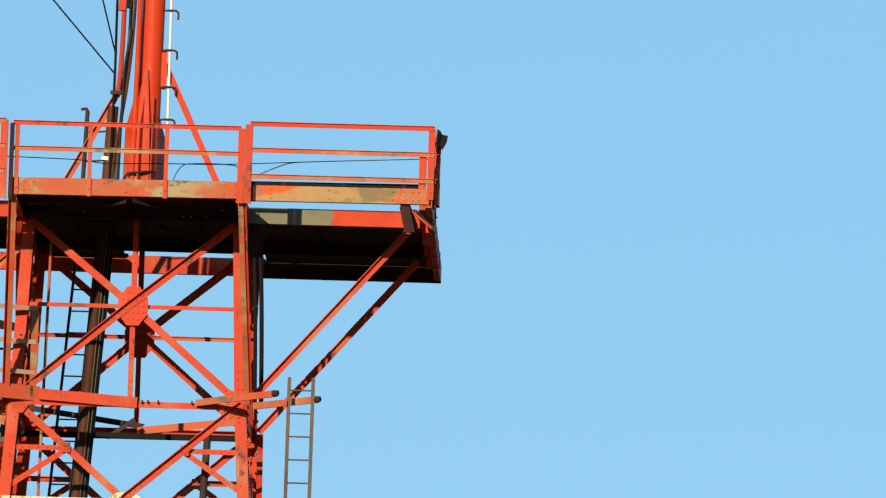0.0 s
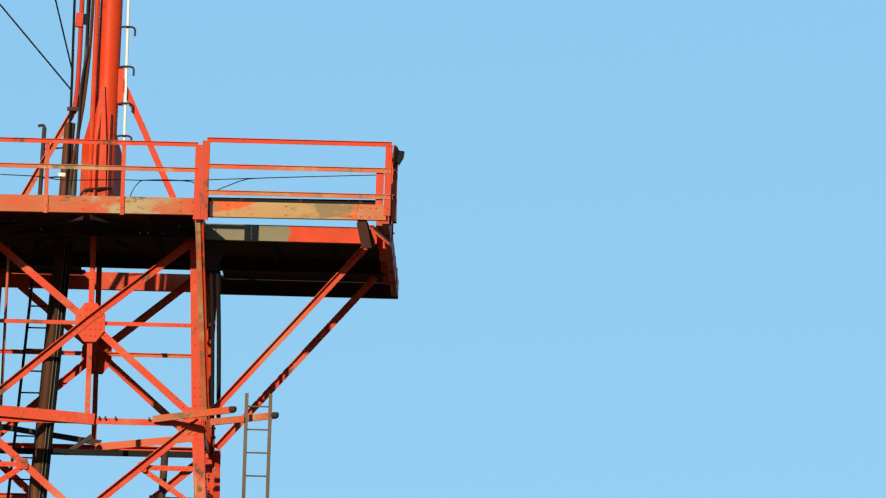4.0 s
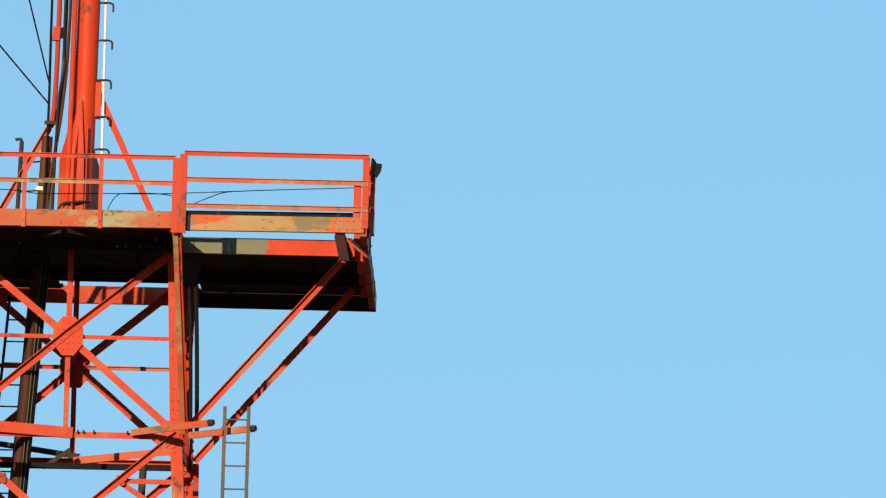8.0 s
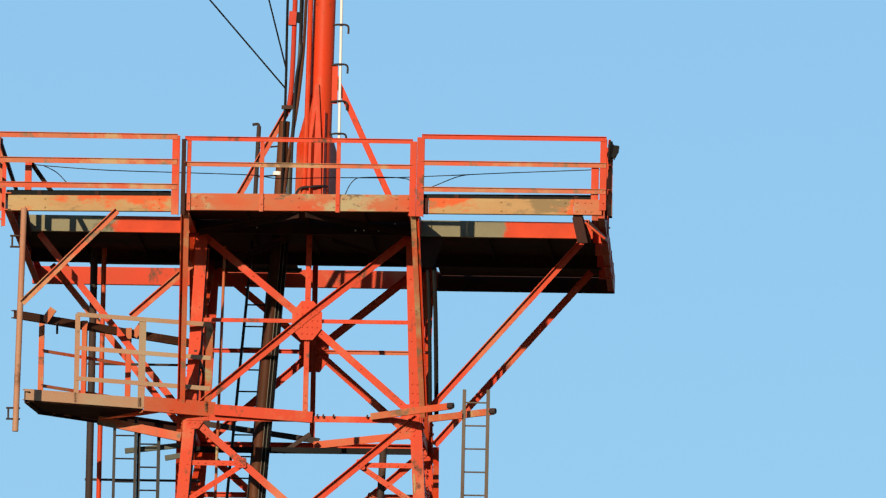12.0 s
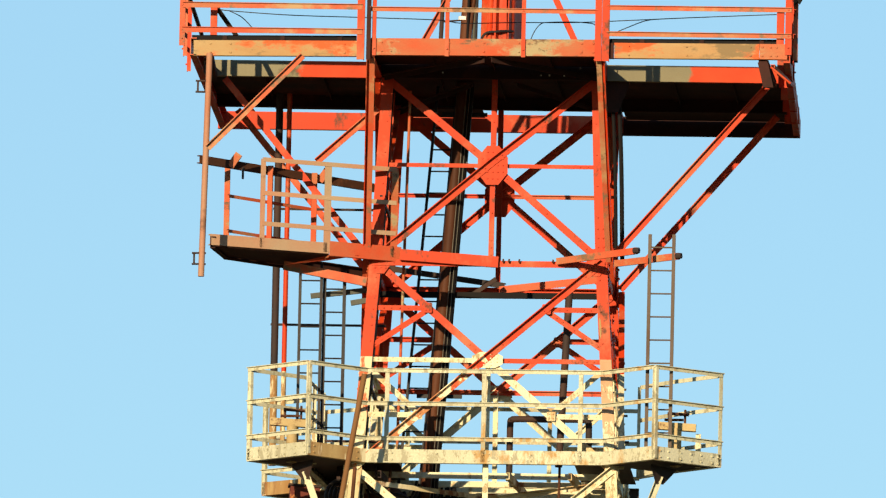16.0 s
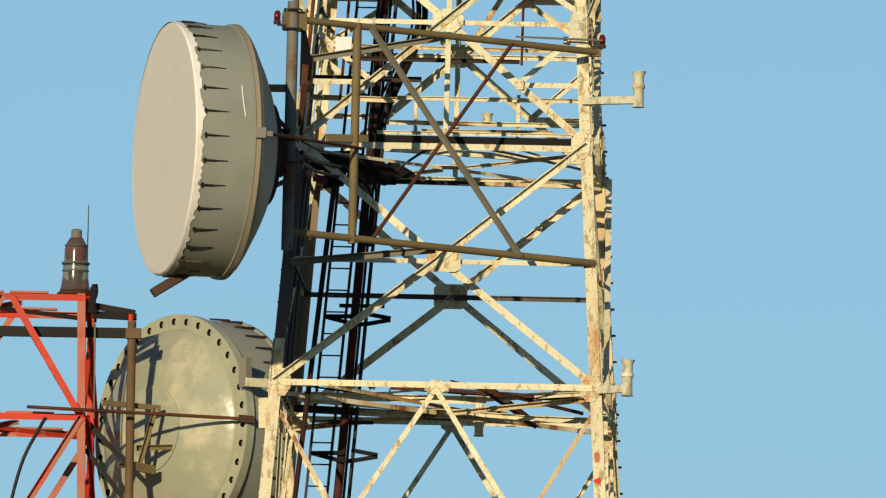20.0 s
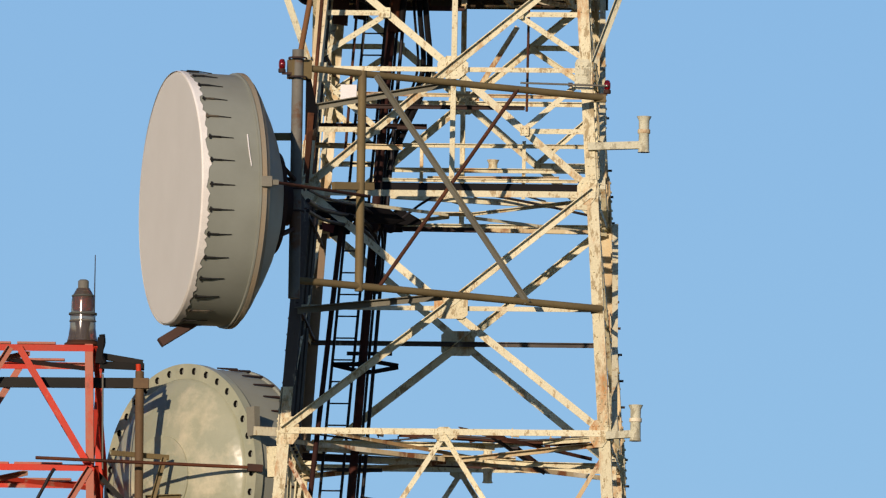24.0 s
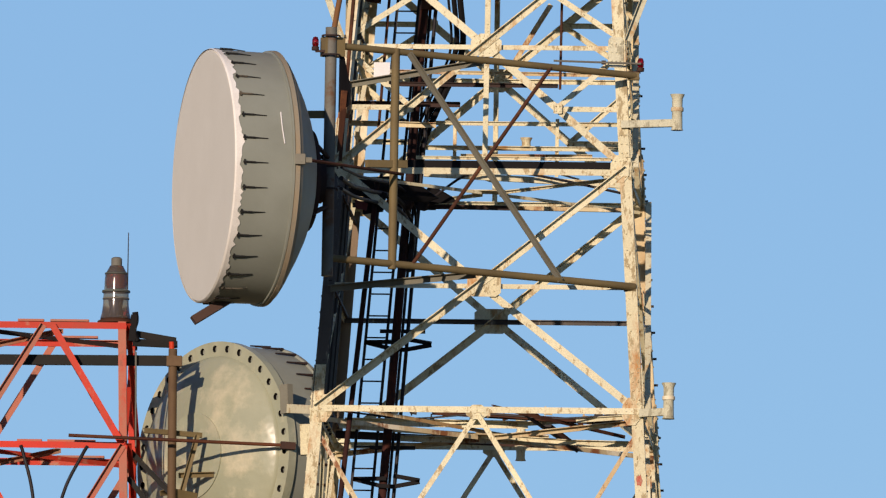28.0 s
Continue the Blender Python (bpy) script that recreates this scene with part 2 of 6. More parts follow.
def two_tone(name, left, right, at, ragged=0.5):
    """Old paint worn through on one side of x = at, with a ragged edge, orange paint on the other."""
    m = surface(name, left, tuple(c * 0.75 for c in left), 0.6, worn=(0.10, 0.08, 0.05), worn_at=(0.6, 0.66), worn_scale=8)
    nt = m.node_tree
    bsdf = nt.nodes["Principled BSDF"]
    old = bsdf.inputs["Base Color"].links[0].from_socket
    tc = nt.nodes.new("ShaderNodeTexCoord")
    xyz = nt.nodes.new("ShaderNodeSeparateXYZ")
    nt.links.new(tc.outputs["Object"], xyz.inputs[0])
    f = nt.nodes.new("ShaderNodeMath")
    f.operation = 'MULTIPLY_ADD'
    nt.links.new(noise_node(nt, 3.0, 8, 0.65), f.inputs[0])
    f.inputs[1].default_value = ragged
    nt.links.new(xyz.outputs[0], f.inputs[2])
    g = nt.nodes.new("ShaderNodeMapRange")
    nt.links.new(f.outputs[0], g.inputs[0])
    g.inputs[1].default_value, g.inputs[2].default_value = at + ragged * 0.5 - 0.03, at + ragged * 0.5 + 0.05
    tone = ramp(nt, noise_node(nt, 2.0, 6, 0.6), [(0.35, right), (0.7, tuple(c * 0.72 for c in right))])
    nt.links.new(mix(nt, g.outputs[0], old, tone), bsdf.inputs["Base Color"])
    return m


OLIVE_WING = two_tone("olive_bared_wing_paint", (0.25, 0.225, 0.14), (0.58, 0.06, 0.02), -2.58, 0.6)
OLIVE_ORANGE = two_tone("olive_bared_orange_paint", (0.25, 0.225, 0.14), (0.58, 0.06, 0.02), 2.72, 0.7)
RED_GLASS = glass_material("red_glass", (0.42, 0.012, 0.02))
CLEAR_GLASS = glass_material("clear_glass", (0.40, 0.33, 0.27), 0.14)
RED_SHADE = surface("red_filter_glass", (0.40, 0.04, 0.035), (0.3, 0.03, 0.03), 0.3, bump=0.0)


# ---- building blocks ----
def thing(name, at, label, category, group="", kind=""):
    e = new(name)
    e.empty_display_size = 0.3
    e.location = at
    bpy.context.view_layer.update()
    return tagged(e, label, category, group, kind)


def part(name, bm, material, parent, label=""):
    me = bpy.data.meshes.new(name)
    bmesh.ops.recalc_face_normals(bm, faces=bm.faces)
    bm.to_mesh(me)
    bm.free()
    me.materials.append(material)
    ob = new(name, me)
    if parent:
        ob.parent = parent
        base = parent.location if not parent.parent else parent.parent.location
        ob.matrix_parent_inverse = Matrix.Translation(-Vector(base)) if not parent.parent else Matrix.Identity(4)
    return tagged(ob, label)


def smooth(ob, angle=40):
    for p in ob.data.polygons:
        p.use_smooth = True
    ob.data.set_sharp_from_angle(angle=radians(angle))
    return ob


def sweep(bm, p, q, profile, side, up):
    """A straight bar from p to q whose section is a list of (side, up) offsets."""
    p, q, side, up = Vector(p), Vector(q), Vector(side), Vector(up)
    a = [bm.verts.new(p + side * s + up * u) for s, u in profile]
    b = [bm.verts.new(q + side * s + up * u) for s, u in profile]
    n = len(profile)
    for i in range(n):
        bm.faces.new((a[i], a[(i + 1) % n], b[(i + 1) % n], b[i]))
    bm.faces.new(a)
    bm.faces.new(b[::-1])
    return bm


def frame_of(p, q, out):
    d = (Vector(q) - Vector(p)).normalized()
    out = Vector(out)
    out = (out - d * out.dot(d)).normalized()
    return d, d.cross(out).normalized(), out


def angle_bar(p, q, out, size=0.12, thick=0.012, lip=1, depth=None, bm=None):
    """L section: one leg flat in the face (normal out), the other standing out (lip 1) or in (-1) along its upper edge."""
    bm = bm or bmesh.new()
    d, w, o = frame_of(p, q, out)
    if w.z < 0 or (abs(w.z) < 1e-3 and w.x < 0):
        w = -w
    h, k = size / 2, (depth or size * 0.8)
    prof = [(-h, 0), (h, 0), (h, lip * k), (h - thick, lip * k), (h - thick, lip * thick), (-h, lip * thick)]
    return sweep(bm, p, q, prof, w, o)


def channel_bar(p, q, out, height=0.22, flange=0.08, thick=0.012, bm=None):
    """C section with its back towards out, flanges turned in."""
    bm = bm or bmesh.new()
    d, w, o = frame_of(p, q, out)
    if w.z < 0:
        w = -w
    h = height / 2
    prof = [(-h, 0), (h, 0), (h, -flange), (h - thick, -flange), (h - thick, -thick), (-h + thick, -thick), (-h + thick, -flange), (-h, -flange)]
    return sweep(bm, p, q, prof, w, o)


def box_bar(p, q, out, a=0.06, b=0.06, bm=None):
    bm = bm or bmesh.new()
    d, w, o = frame_of(p, q, out)
    return sweep(bm, p, q, [(-a / 2, -b / 2), (a / 2, -b / 2), (a / 2, b / 2), (-a / 2, b / 2)], w, o)


def tube(p, q, r=0.04, r2=None, seg=12, bm=None):
    bm = bm or bmesh.new()
    p, q = Vector(p), Vector(q)
    d = (q - p).normalized()
    ref = Vector((0, 0, 1)) if abs(d.z) < 0.9 else Vector((1, 0, 0))
    u = d.cross(ref).normalized()
    v = d.cross(u)
    r2 = r if r2 is None else r2
    a = [bm.verts.new(p + (u * math.cos(t) + v * math.sin(t)) * r) for t in (2 * math.pi * i / seg for i in range(seg))]
    b = [bm.verts.new(q + (u * math.cos(t) + v * math.sin(t)) * r2) for t in (2 * math.pi * i / seg for i in range(seg))]
    for i in range(seg):
        bm.faces.new((a[i], a[(i + 1) % seg], b[(i + 1) % seg], b[i]))
    bm.faces.new(a[::-1])
    bm.faces.new(b)
    return bm


def hose(points, r=0.03, seg=8, bm=None, steps=6):
    """A bent tube through points, smoothed."""
    bm = bm or bmesh.new()
    pts = [Vector(p) for p in points]
    line = []
    for i in range(len(pts) - 1):
        p0, p1, p2, p3 = pts[max(i - 1, 0)], pts[i], pts[i + 1], pts[min(i + 2, len(pts) - 1)]
        for k in range(steps):
            t = k / steps
            line.append(0.5 * ((2 * p1) + (p2 - p0) * t + (2 * p0 - 5 * p1 + 4 * p2 - p3) * t * t + (3 * p1 - p0 - 3 * p2 + p3) * t ** 3))
    line.append(pts[-1])
    rings = []
    for i, c in enumerate(line):
        d = (line[min(i + 1, len(line) - 1)] - line[max(i - 1, 0)]).normalized()
        ref = Vector((0, 1, 0)) if abs(d.y) < 0.9 else Vector((1, 0, 0))
        u = d.cross(ref).normalized()
        v = d.cross(u)
        rings.append([bm.verts.new(c + (u * math.cos(t) + v * math.sin(t)) * r) for t in (2 * math.pi * k / seg for k in range(seg))])
    for a, b in zip(rings, rings[1:]):
        for k in range(seg):
            bm.faces.new((a[k], a[(k + 1) % seg], b[(k + 1) % seg], b[k]))
    bm.faces.new(rings[0][::-1])
    bm.faces.new(rings[-1])
    return bm


def slab(points, up, thick, bm=None):
    """A flat plate: a polygon and its thickness along up."""
    bm = bm or bmesh.new()
    up = Vector(up)
    a = [bm.verts.new(Vector(p)) for p in points]
    b = [bm.verts.new(Vector(p) + up * thick) for p in points]
    n = len(points)
    for i in range(n):
        bm.faces.new((a[i], a[(i + 1) % n], b[(i + 1) % n], b[i]))
    bm.faces.new(a[::-1])
    bm.faces.new(b)
    return bm


def bolt(bm, at, out, r=0.016, h=0.016):
    out = Vector(out).normalized()
    at = Vector(at)
    return tube(at - out * 0.002, at + out * h, r, r * 0.8, 6, bm)


def lathe(profile, seg=48, bm=None):
    """Turned shape about z from (radius, height) pairs."""
    bm = bm or bmesh.new()
    rings = []
    for r, z in profile:
        rings.append([bm.verts.new((r * math.cos(2 * math.pi * k / seg), r * math.sin(2 * math.pi * k / seg), z)) for k in range(seg)])
    for a, b in zip(rings, rings[1:]):
        for k in range(seg):
            bm.faces.new((a[k], a[(k + 1) % seg], b[(k + 1) % seg], b[k]))
    if profile[0][0] > 1e-6:
        bm.faces.new(rings[0][::-1])
    if profile[-1][0] > 1e-6:
        bm.faces.new(rings[-1])
    return bm


# ---- ground ----
g = bmesh.new()
sheet = [[g.verts.new((x, y, 0)) for x in (-3000, -600, -120, 120, 600, 3000)] for y in (-3000, -600, -120, 120, 600, 3000)]
for i in range(5):
    for j in range(5):
        g.faces.new((sheet[i][j], sheet[i][j + 1], sheet[i + 1][j + 1], sheet[i + 1][j]))
tagged(part("ground", g, GROUND, None), "dry grass ground far below the towers", "ground", kind="structure")


# ---- the main tower ----
def half(z):
    """Half the width of the tower at height z."""
    return 1.5 + (59.4 - z) * 0.043 if z > 56.6 else 1.62 + (56.6 - z) * 0.0675


FACES = {"front": lambda u, n, z: Vector((u, -n, z)), "right": lambda u, n, z: Vector((n, u, z)),
         "back": lambda u, n, z: Vector((-u, n, z)), "left": lambda u, n, z: Vector((-n, -u, z))}
OUT = {"front": (0, -1, 0), "right": (1, 0, 0), "back": (0, 1, 0), "left": (-1, 0, 0)}
PAINT_LINE = 55.28
tower = thing("lattice_tower", (0, 0, 0), "tall riveted steel lattice tower, orange above flaking cream paint", "tower")


def paint(z):
    return ORANGE if z > PAINT_LINE else CREAM


def leg_piece(sx, sy, z0, z1, mat, name="leg"):
    bm = bmesh.new()
    w, t = 0.16, 0.022
    prof = [(0, 0), (-w, 0), (-w, -t), (-t, -t), (-t, -w), (0, -w)]
    rings = []
    for z in (z0, z1):
        h = half(z)
        rings.append([bm.verts.new((sx * (h + a), sy * (h + b), z)) for a, b in prof])
    for i in range(6):
        bm.faces.new((rings[0][i], rings[0][(i + 1) % 6], rings[1][(i + 1) % 6], rings[1][i]))
    bm.faces.new(rings[0])
    bm.faces.new(rings[1][::-1])
    # rows of bolt heads down both flanges
    if z0 > 43:
        n = int((z1 - z0) / 0.21)
        for k in range(1, n):
            z = z0 + (z1 - z0) * k / n
            h = half(z)
            if k % 4 != 0:
                bolt(bm, (sx * (h - 0.11), sy * h, z), (0, sy, 0), 0.013)
                bolt(bm, (sx * h, sy * (h - 0.11), z), (sx, 0, 0), 0.013)
    return part(name, bm, mat, tower)


def splice(sx, sy, z, mat, length=0.5):
    """The cover plate over a joint of a leg."""
    bm = bmesh.new()
    h0, h1 = half(z - length / 2), half(z + length / 2)
    for axis in (0, 1):
        pts = []
        for zz, h in ((z - length / 2, h0), (z + length / 2, h1)):
            row = []
            for off in (0.012, 0.148):
                row.append((sx * (h - off), sy * (h + 0.004), zz) if axis == 0 else (sx * (h + 0.004), sy * (h - off), zz))
            pts += row if zz < z else row[::-1]
        slab(pts, (0, sy, 0) if axis == 0 else (sx, 0, 0), 0.014, bm)
        for k in range(4):
            for off in (0.045, 0.115):
                zz = z - length / 2 + length * (k + 0.5) / 4
                h = half(zz) + 0.018
                bolt(bm, (sx * (h - off - 0.018), sy * h, zz) if axis == 0 else (sx * h, sy * (h - off - 0.018), zz), (0, sy, 0) if axis == 0 else (sx, 0, 0))
    return part("splice_plate", bm, mat, tower)


for sx in (-1, 1):
    for sy in (-1, 1):
        for z0, z1 in ((0, 15), (15, 30), (30, 43.35), (43.35, 47.25), (47.25, 50.59), (50.59, 53.74), (53.74, PAINT_LINE), (PAINT_LINE, 56.6), (56.6, 59.2)):
            # Left legs beside the dish take the shade-darkened paints.
            leg_piece(sx, sy, z0, z1, LEGPINK if (sx, sy, z0) == (1, -1, 53.74) else LEGRUST if (sx, sy, z0) == (-1, -1, 53.74) else CREAM_RUST if (sx, sy, z0) in ((1, 1, 47.25), (1, 1, 50.59), (1, 1, 43.35)) else TANSHADE if (sx, sy, z0) == (-1, 1, 47.25) else SHADEPAINT if sx < 0 and z0 == 47.25 else CREAM_RUST if (sx, sy, z0) == (-1, 1, 50.59) else CREAM_RUST if (sx, sy, z0) == (-1, -1, 50.59) else ORANGE if z1 > PAINT_LINE else CREAM_FLAKE)
        for z in (47.6, 51.0, 54.0, 56.9):
            splice(sx, sy, z, ORANGE if z > PAINT_LINE else CREAM_FLAKE)


def member(face, a, b, size, lip, shift=0.0, name="brace", mat=None):
    """A bar in a face of the tower between (u, z) points, shift metres out of the face."""
    (u0, z0), (u1, z1) = a, b
    f = FACES[face]
    p, q = f(u0, half(z0) + shift, z0), f(u1, half(z1) + shift, z1)
    bm = angle_bar(p, q, OUT[face], size, 0.012, lip)
    long = (q - p).length
    if long > 0.6 and z0 > 43:
        out = Vector(OUT[face])
        for d in (0.1, 0.2, 0.3, long * 0.5, long - 0.3, long - 0.2, long - 0.1):
            bolt(bm, p.lerp(q, d / long) + out * (0.012 if lip > 0 else 0.0), out, 0.015, 0.014)
    return part(name, bm, mat or paint((z0 + z1) / 2), tower)


def gusset(face, u, z, w, h, cut=0.3, mat=None, rows=3):
    f = FACES[face]
    sh = 0.004
    shape = [(-w / 2, -h / 2 + h * cut), (-w / 2 + w * cut, -h / 2), (w / 2 - w * cut, -h / 2), (w / 2, -h / 2 + h * cut),
             (w / 2, h / 2 - h * cut), (w / 2 - w * cut, h / 2), (-w / 2 + w * cut, h / 2), (-w / 2, h / 2 - h * cut)]
    bm = slab([f(u + a, half(z + b) + sh, z + b) for a, b in shape], OUT[face], 0.012)
    for i in range(rows):
        for j in range(rows):
            a, b = w * ((i + 0.5) / rows - 0.5) * 0.85, h * ((j + 0.5) / rows - 0.5) * 0.85
            if abs(a) / w + abs(b) / h < 0.62:
                bolt(bm, f(u + a, half(z + b) + sh + 0.012, z + b), OUT[face], 0.014)
    return part("gusset_plate", bm, CREAM_FLAKE if mat is CREAM else mat or (ORANGE if z > PAINT_LINE else CREAM_FLAKE), tower)


def cross_panel(face, top, mid, bottom, redundant=True, post=(False, False), size=0.1):
    """One bay: an X with its plate, a bar through its middle, short bars back to the legs."""
    wt, wb, wm = half(top) - 0.06, half(bottom) - 0.06, half(mid) - 0.04
    member(face, (-wb, bottom), (0, mid), size, 1, 0.02, "diagonal_brace", ORANGE_RUST if face == "front" and mid == 55.27 else None)
    member(face, (0, mid), (wt, top), size, 1, 0.02, "diagonal_brace")
    member(face, (-wt, top), (0, mid), size, -1, -0.026, "diagonal_brace")
    member(face, (0, mid), (wb, bottom), size, -1, -0.026, "diagonal_brace")
    strut = 0.055 if top > 59 else 0.065
    if face == "front" and mid == 55.27:
        member(face, (-wm, mid - 0.02), (0, mid - 0.02), strut, -1, -0.05, "horizontal_strut", CREAM_FLAKE)
        member(face, (0.005, mid - 0.02), (wm, mid - 0.02), strut, -1, -0.05, "horizontal_strut", ORANGE)
    else:
        # The rear strut at 48.98 is darkened for shade.
        member(face, (-wm, mid - 0.02), (wm, mid - 0.02), strut, -1, -0.05, "horizontal_strut", ORANGE if face == "back" and mid == 55.27 else SHADEPAINT if face == "back" and mid == 48.98 else None)
    if post[0]:
        member(face, (0.03, mid), (0.03, top), 0.075, -1, -0.045, "centre_post")
    if post[1]:
        member(face, (0.03, bottom), (0.03, mid), 0.07, -1, -0.045, "centre_post")
    if redundant:
        for s in (-1, 1):
            for end, we in ((top, wt), (bottom, wb)):
                zm = (end + mid) / 2 + (0.02 if end == top else -0.02)
                um = we * 0.5
                zl = mid + (0.14 if end == top else -0.12)
                member(face, (s * um, zm), (s * (half(zm) - 0.05), zm), 0.07, -1, -0.045, "short_strut")
                member(face, (s * um, zm), (s * (half(zl) - 0.1), zl), 0.075, -1, -0.055, "short_strut")
                gusset(face, s * (um + 0.03), zm, 0.12, 0.14, 0.1, rows=2)


for face in FACES:
    cross_panel(face, 59.15, 57.97, 56.62, False, (True, True), 0.1)
    cross_panel(face, 56.62, 55.27, 53.74, True, (False, True))
    cross_panel(face, 53.74, 52.28, 50.59, True, (True, True))
    cross_panel(face, 50.59, 48.98, 47.25, False, (False, False), 0.1)
    # the open bay below: an A with short bars
    e0, e1 = half(47.25), half(43.35) - 0.06
    for s in (-1, 1):
        member(face, (0, 47.2), (s * e1, 43.35), 0.07, s, 0.02 * s, "diagonal_brace", CREAM)
        zn = 45.3
        un = e1 * (47.2 - zn) / (47.2 - 43.35)
        member(face, (s * un, zn), (s * (half(zn) - 0.04), zn - 0.04), 0.05, -1, -0.045, "short_strut", CREAM_RUST if face == "front" else CREAM)
        member(face, (s * un, zn), (s * (half(46.95) - 0.1), 46.95), 0.06, -1, -0.05, "short_strut", CREAM_RUST if face == "front" else CREAM)
        gusset(face, s * un, zn, 0.18, 0.24, 0.3, CREAM_RUST, 2)
    for z, size, mat in ((56.62, 0.13, None), (53.74, 0.13, None), (50.59, 0.12, CREAM), (47.25, 0.085, CREAM)):
        zs = z if z != 53.74 else 53.88
        if z == 56.62 and face == "front":
            zs, size = 56.585, 0.085
        if z == 50.59:
            zs, size = (50.535, 0.085) if face == "front" else (50.57, 0.075)
        member(face, (-half(z) + 0.03, zs), (half(z) - 0.03, zs), size, -1, -0.05 if face != "front" or z == 53.74 else 0.03, "horizontal_strut", mat)
        for s in (-1, 1):
            if z == 53.74 and face == "front":
                continue
            gusset(face, s * (half(z) - 0.15), z, 0.26, 0.38, 0.3)
    gusset(face, 0.03, 57.95, 0.41, 0.54, 0.3, ORANGE, 5)
    gusset(face, 0.02, 55.25, 0.42, 0.22, 0.25, CREAM, 4)
    gusset(face, 0.02, 52.28, 0.42, 0.32, 0.3, CREAM, 4)
    for s, h in ((-1, 0.26), (1, 0.42)):
        gusset(face, s * (half(52.2) - 0.13), 52.2, 0.21, h, 0.12, PLAT, 3)
    gusset(face, 0.06, 48.98, 0.46, 0.34, 0.15, CREAM, 3)
    gusset(face, 0.0, 47.22, 0.3, 0.2, 0.3, CREAM, 3)
    for z0, z1 in ((43.35, 30), (30, 15), (15, 0.2)):
        for s in (-1, 1):
            member(face, (-s * half(z1), z1), (s * half(z0), z0), 0.14, s, 0.02 * s, "diagonal_brace", CREAM)
        member(face, (-half(z0), z0), (half(z0), z0), 0.12, -1, -0.05, "horizontal_strut", CREAM)

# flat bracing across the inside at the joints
# Bars darkened: the shade inside the tower's top is in their colour.
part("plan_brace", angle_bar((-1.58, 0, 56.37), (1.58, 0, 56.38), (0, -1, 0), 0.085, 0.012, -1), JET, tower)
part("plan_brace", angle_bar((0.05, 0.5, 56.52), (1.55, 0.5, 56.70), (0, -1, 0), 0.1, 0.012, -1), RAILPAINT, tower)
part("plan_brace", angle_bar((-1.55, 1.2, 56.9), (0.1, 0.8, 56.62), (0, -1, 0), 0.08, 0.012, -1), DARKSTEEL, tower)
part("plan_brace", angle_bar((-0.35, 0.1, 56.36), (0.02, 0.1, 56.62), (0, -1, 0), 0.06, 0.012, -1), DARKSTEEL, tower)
for z, mat in ((53.6, CREAM_RUST), (50.5, CREAM), (47.15, CREAM_RUST)):
    h = half(z) - 0.08
    for sx in (-1, 1):
        for sy in (-1, 1):
            part("plan_brace", angle_bar((sx * 0.12, sy * 0.12, z), (sx * h, sy * h, z), (0, 0, 1), 0.055 if z == 50.5 else 0.08, 0.012, -1), mat, tower)
    part("plan_plate", slab([(-0.25, -0.2, z), (0.25, -0.2, z), (0.25, 0.2, z), (-0.25, 0.2, z)], (0, 0, 1), 0.012), mat, tower)

part("diagonal_brace", angle_bar((0.70, 1.9, 53.34), (0.19, 1.9, 52.5), (0, -1, 0), 0.07, 0.012, -1), CREAM_RUST, tower)

# old red paint showing on a leg
prng = random.Random(7)
for sx, z, tall in ((1, 46.30, 0.10), (1, 45.98, 0.05)):
    ring = []
    for k in range(11):
        a = 2 * math.pi * k / 11
        r = prng.uniform(0.6, 1.1)
        zz = z + tall * r * math.sin(a)
        ring.append((sx * (half(zz) - 0.095 + 0.06 * r * math.cos(a)), -half(zz) - 0.003, zz))
    part("paint_patch", slab(ring, (0, -1, 0), 0.002), REDLEG, tower, "old red paint patch on the leg")


ring = []
for k in range(13):
    a = 2 * math.pi * k / 13
    r = prng.uniform(0.75, 1.1)
    zz = 55.72 + 0.17 * r * math.sin(a)
    ring.append((half(zz) - 0.13 + 0.016 * r * math.cos(a), -half(zz) - 0.003, zz))
part("paint_patch", slab(ring, (0, -1, 0), 0.002), RUSTEDGE, tower, "bared cream paint patch on the orange leg")


# ---- top platform ----
ZT, ZB = 59.37, 59.14          # top and underside of the deck beams
top = thing("top_platform", (0, 0, ZB), "square orange steel platform with dark decking on the tower's top", "platform")


def beam(parent, p, q, out, mat, height=0.23, name="edge_beam", bolts=()):
    bm = channel_bar(p, q, out, height, 0.09, 0.014)
    P, Q = Vector(p), Vector(q)
    for f in bolts:
        for dz in (-0.06, 0.06):
            bolt(bm, P.lerp(Q, f) + Vector((0, 0, dz)), out, 0.016)
    return part(name, bm, mat, parent)


def railing(parent, a, b, z0, z1, mids, posts, mat, out, size=0.065, rail_size=0.06, post_names="rail_post", low=None):
    """Posts of angle steel between a and b (x, y), a top rail and lower rails."""
    a, b = Vector((*a, 0)), Vector((*b, 0))
    for f in posts:
        c = a.lerp(b, f)
        bm = angle_bar((c.x, c.y, z0), (c.x, c.y, z1), out, size, 0.008, -1)
        for zb in (z1, *mids, z0 + 0.1):
            bolt(bm, Vector((c.x, c.y, zb)) + Vector(out) * 0.004, out, 0.014, 0.016)
        part(post_names, bm, mat, parent)
    o = Vector(out) * 0.004
    part("top_rail", angle_bar(Vector((a.x, a.y, z1)) + o, Vector((b.x, b.y, z1)) + o, out, rail_size, 0.008, 1, 0.034), mat, parent)
    for z in mids:
        part("mid_rail", angle_bar(Vector((a.x, a.y, z)) + o, Vector((b.x, b.y, z)) + o, out, rail_size, 0.008, 1, 0.034), low or mat, parent)


ZM = (ZT + ZB) / 2
FRONT, BACK = -3.5, 3.5
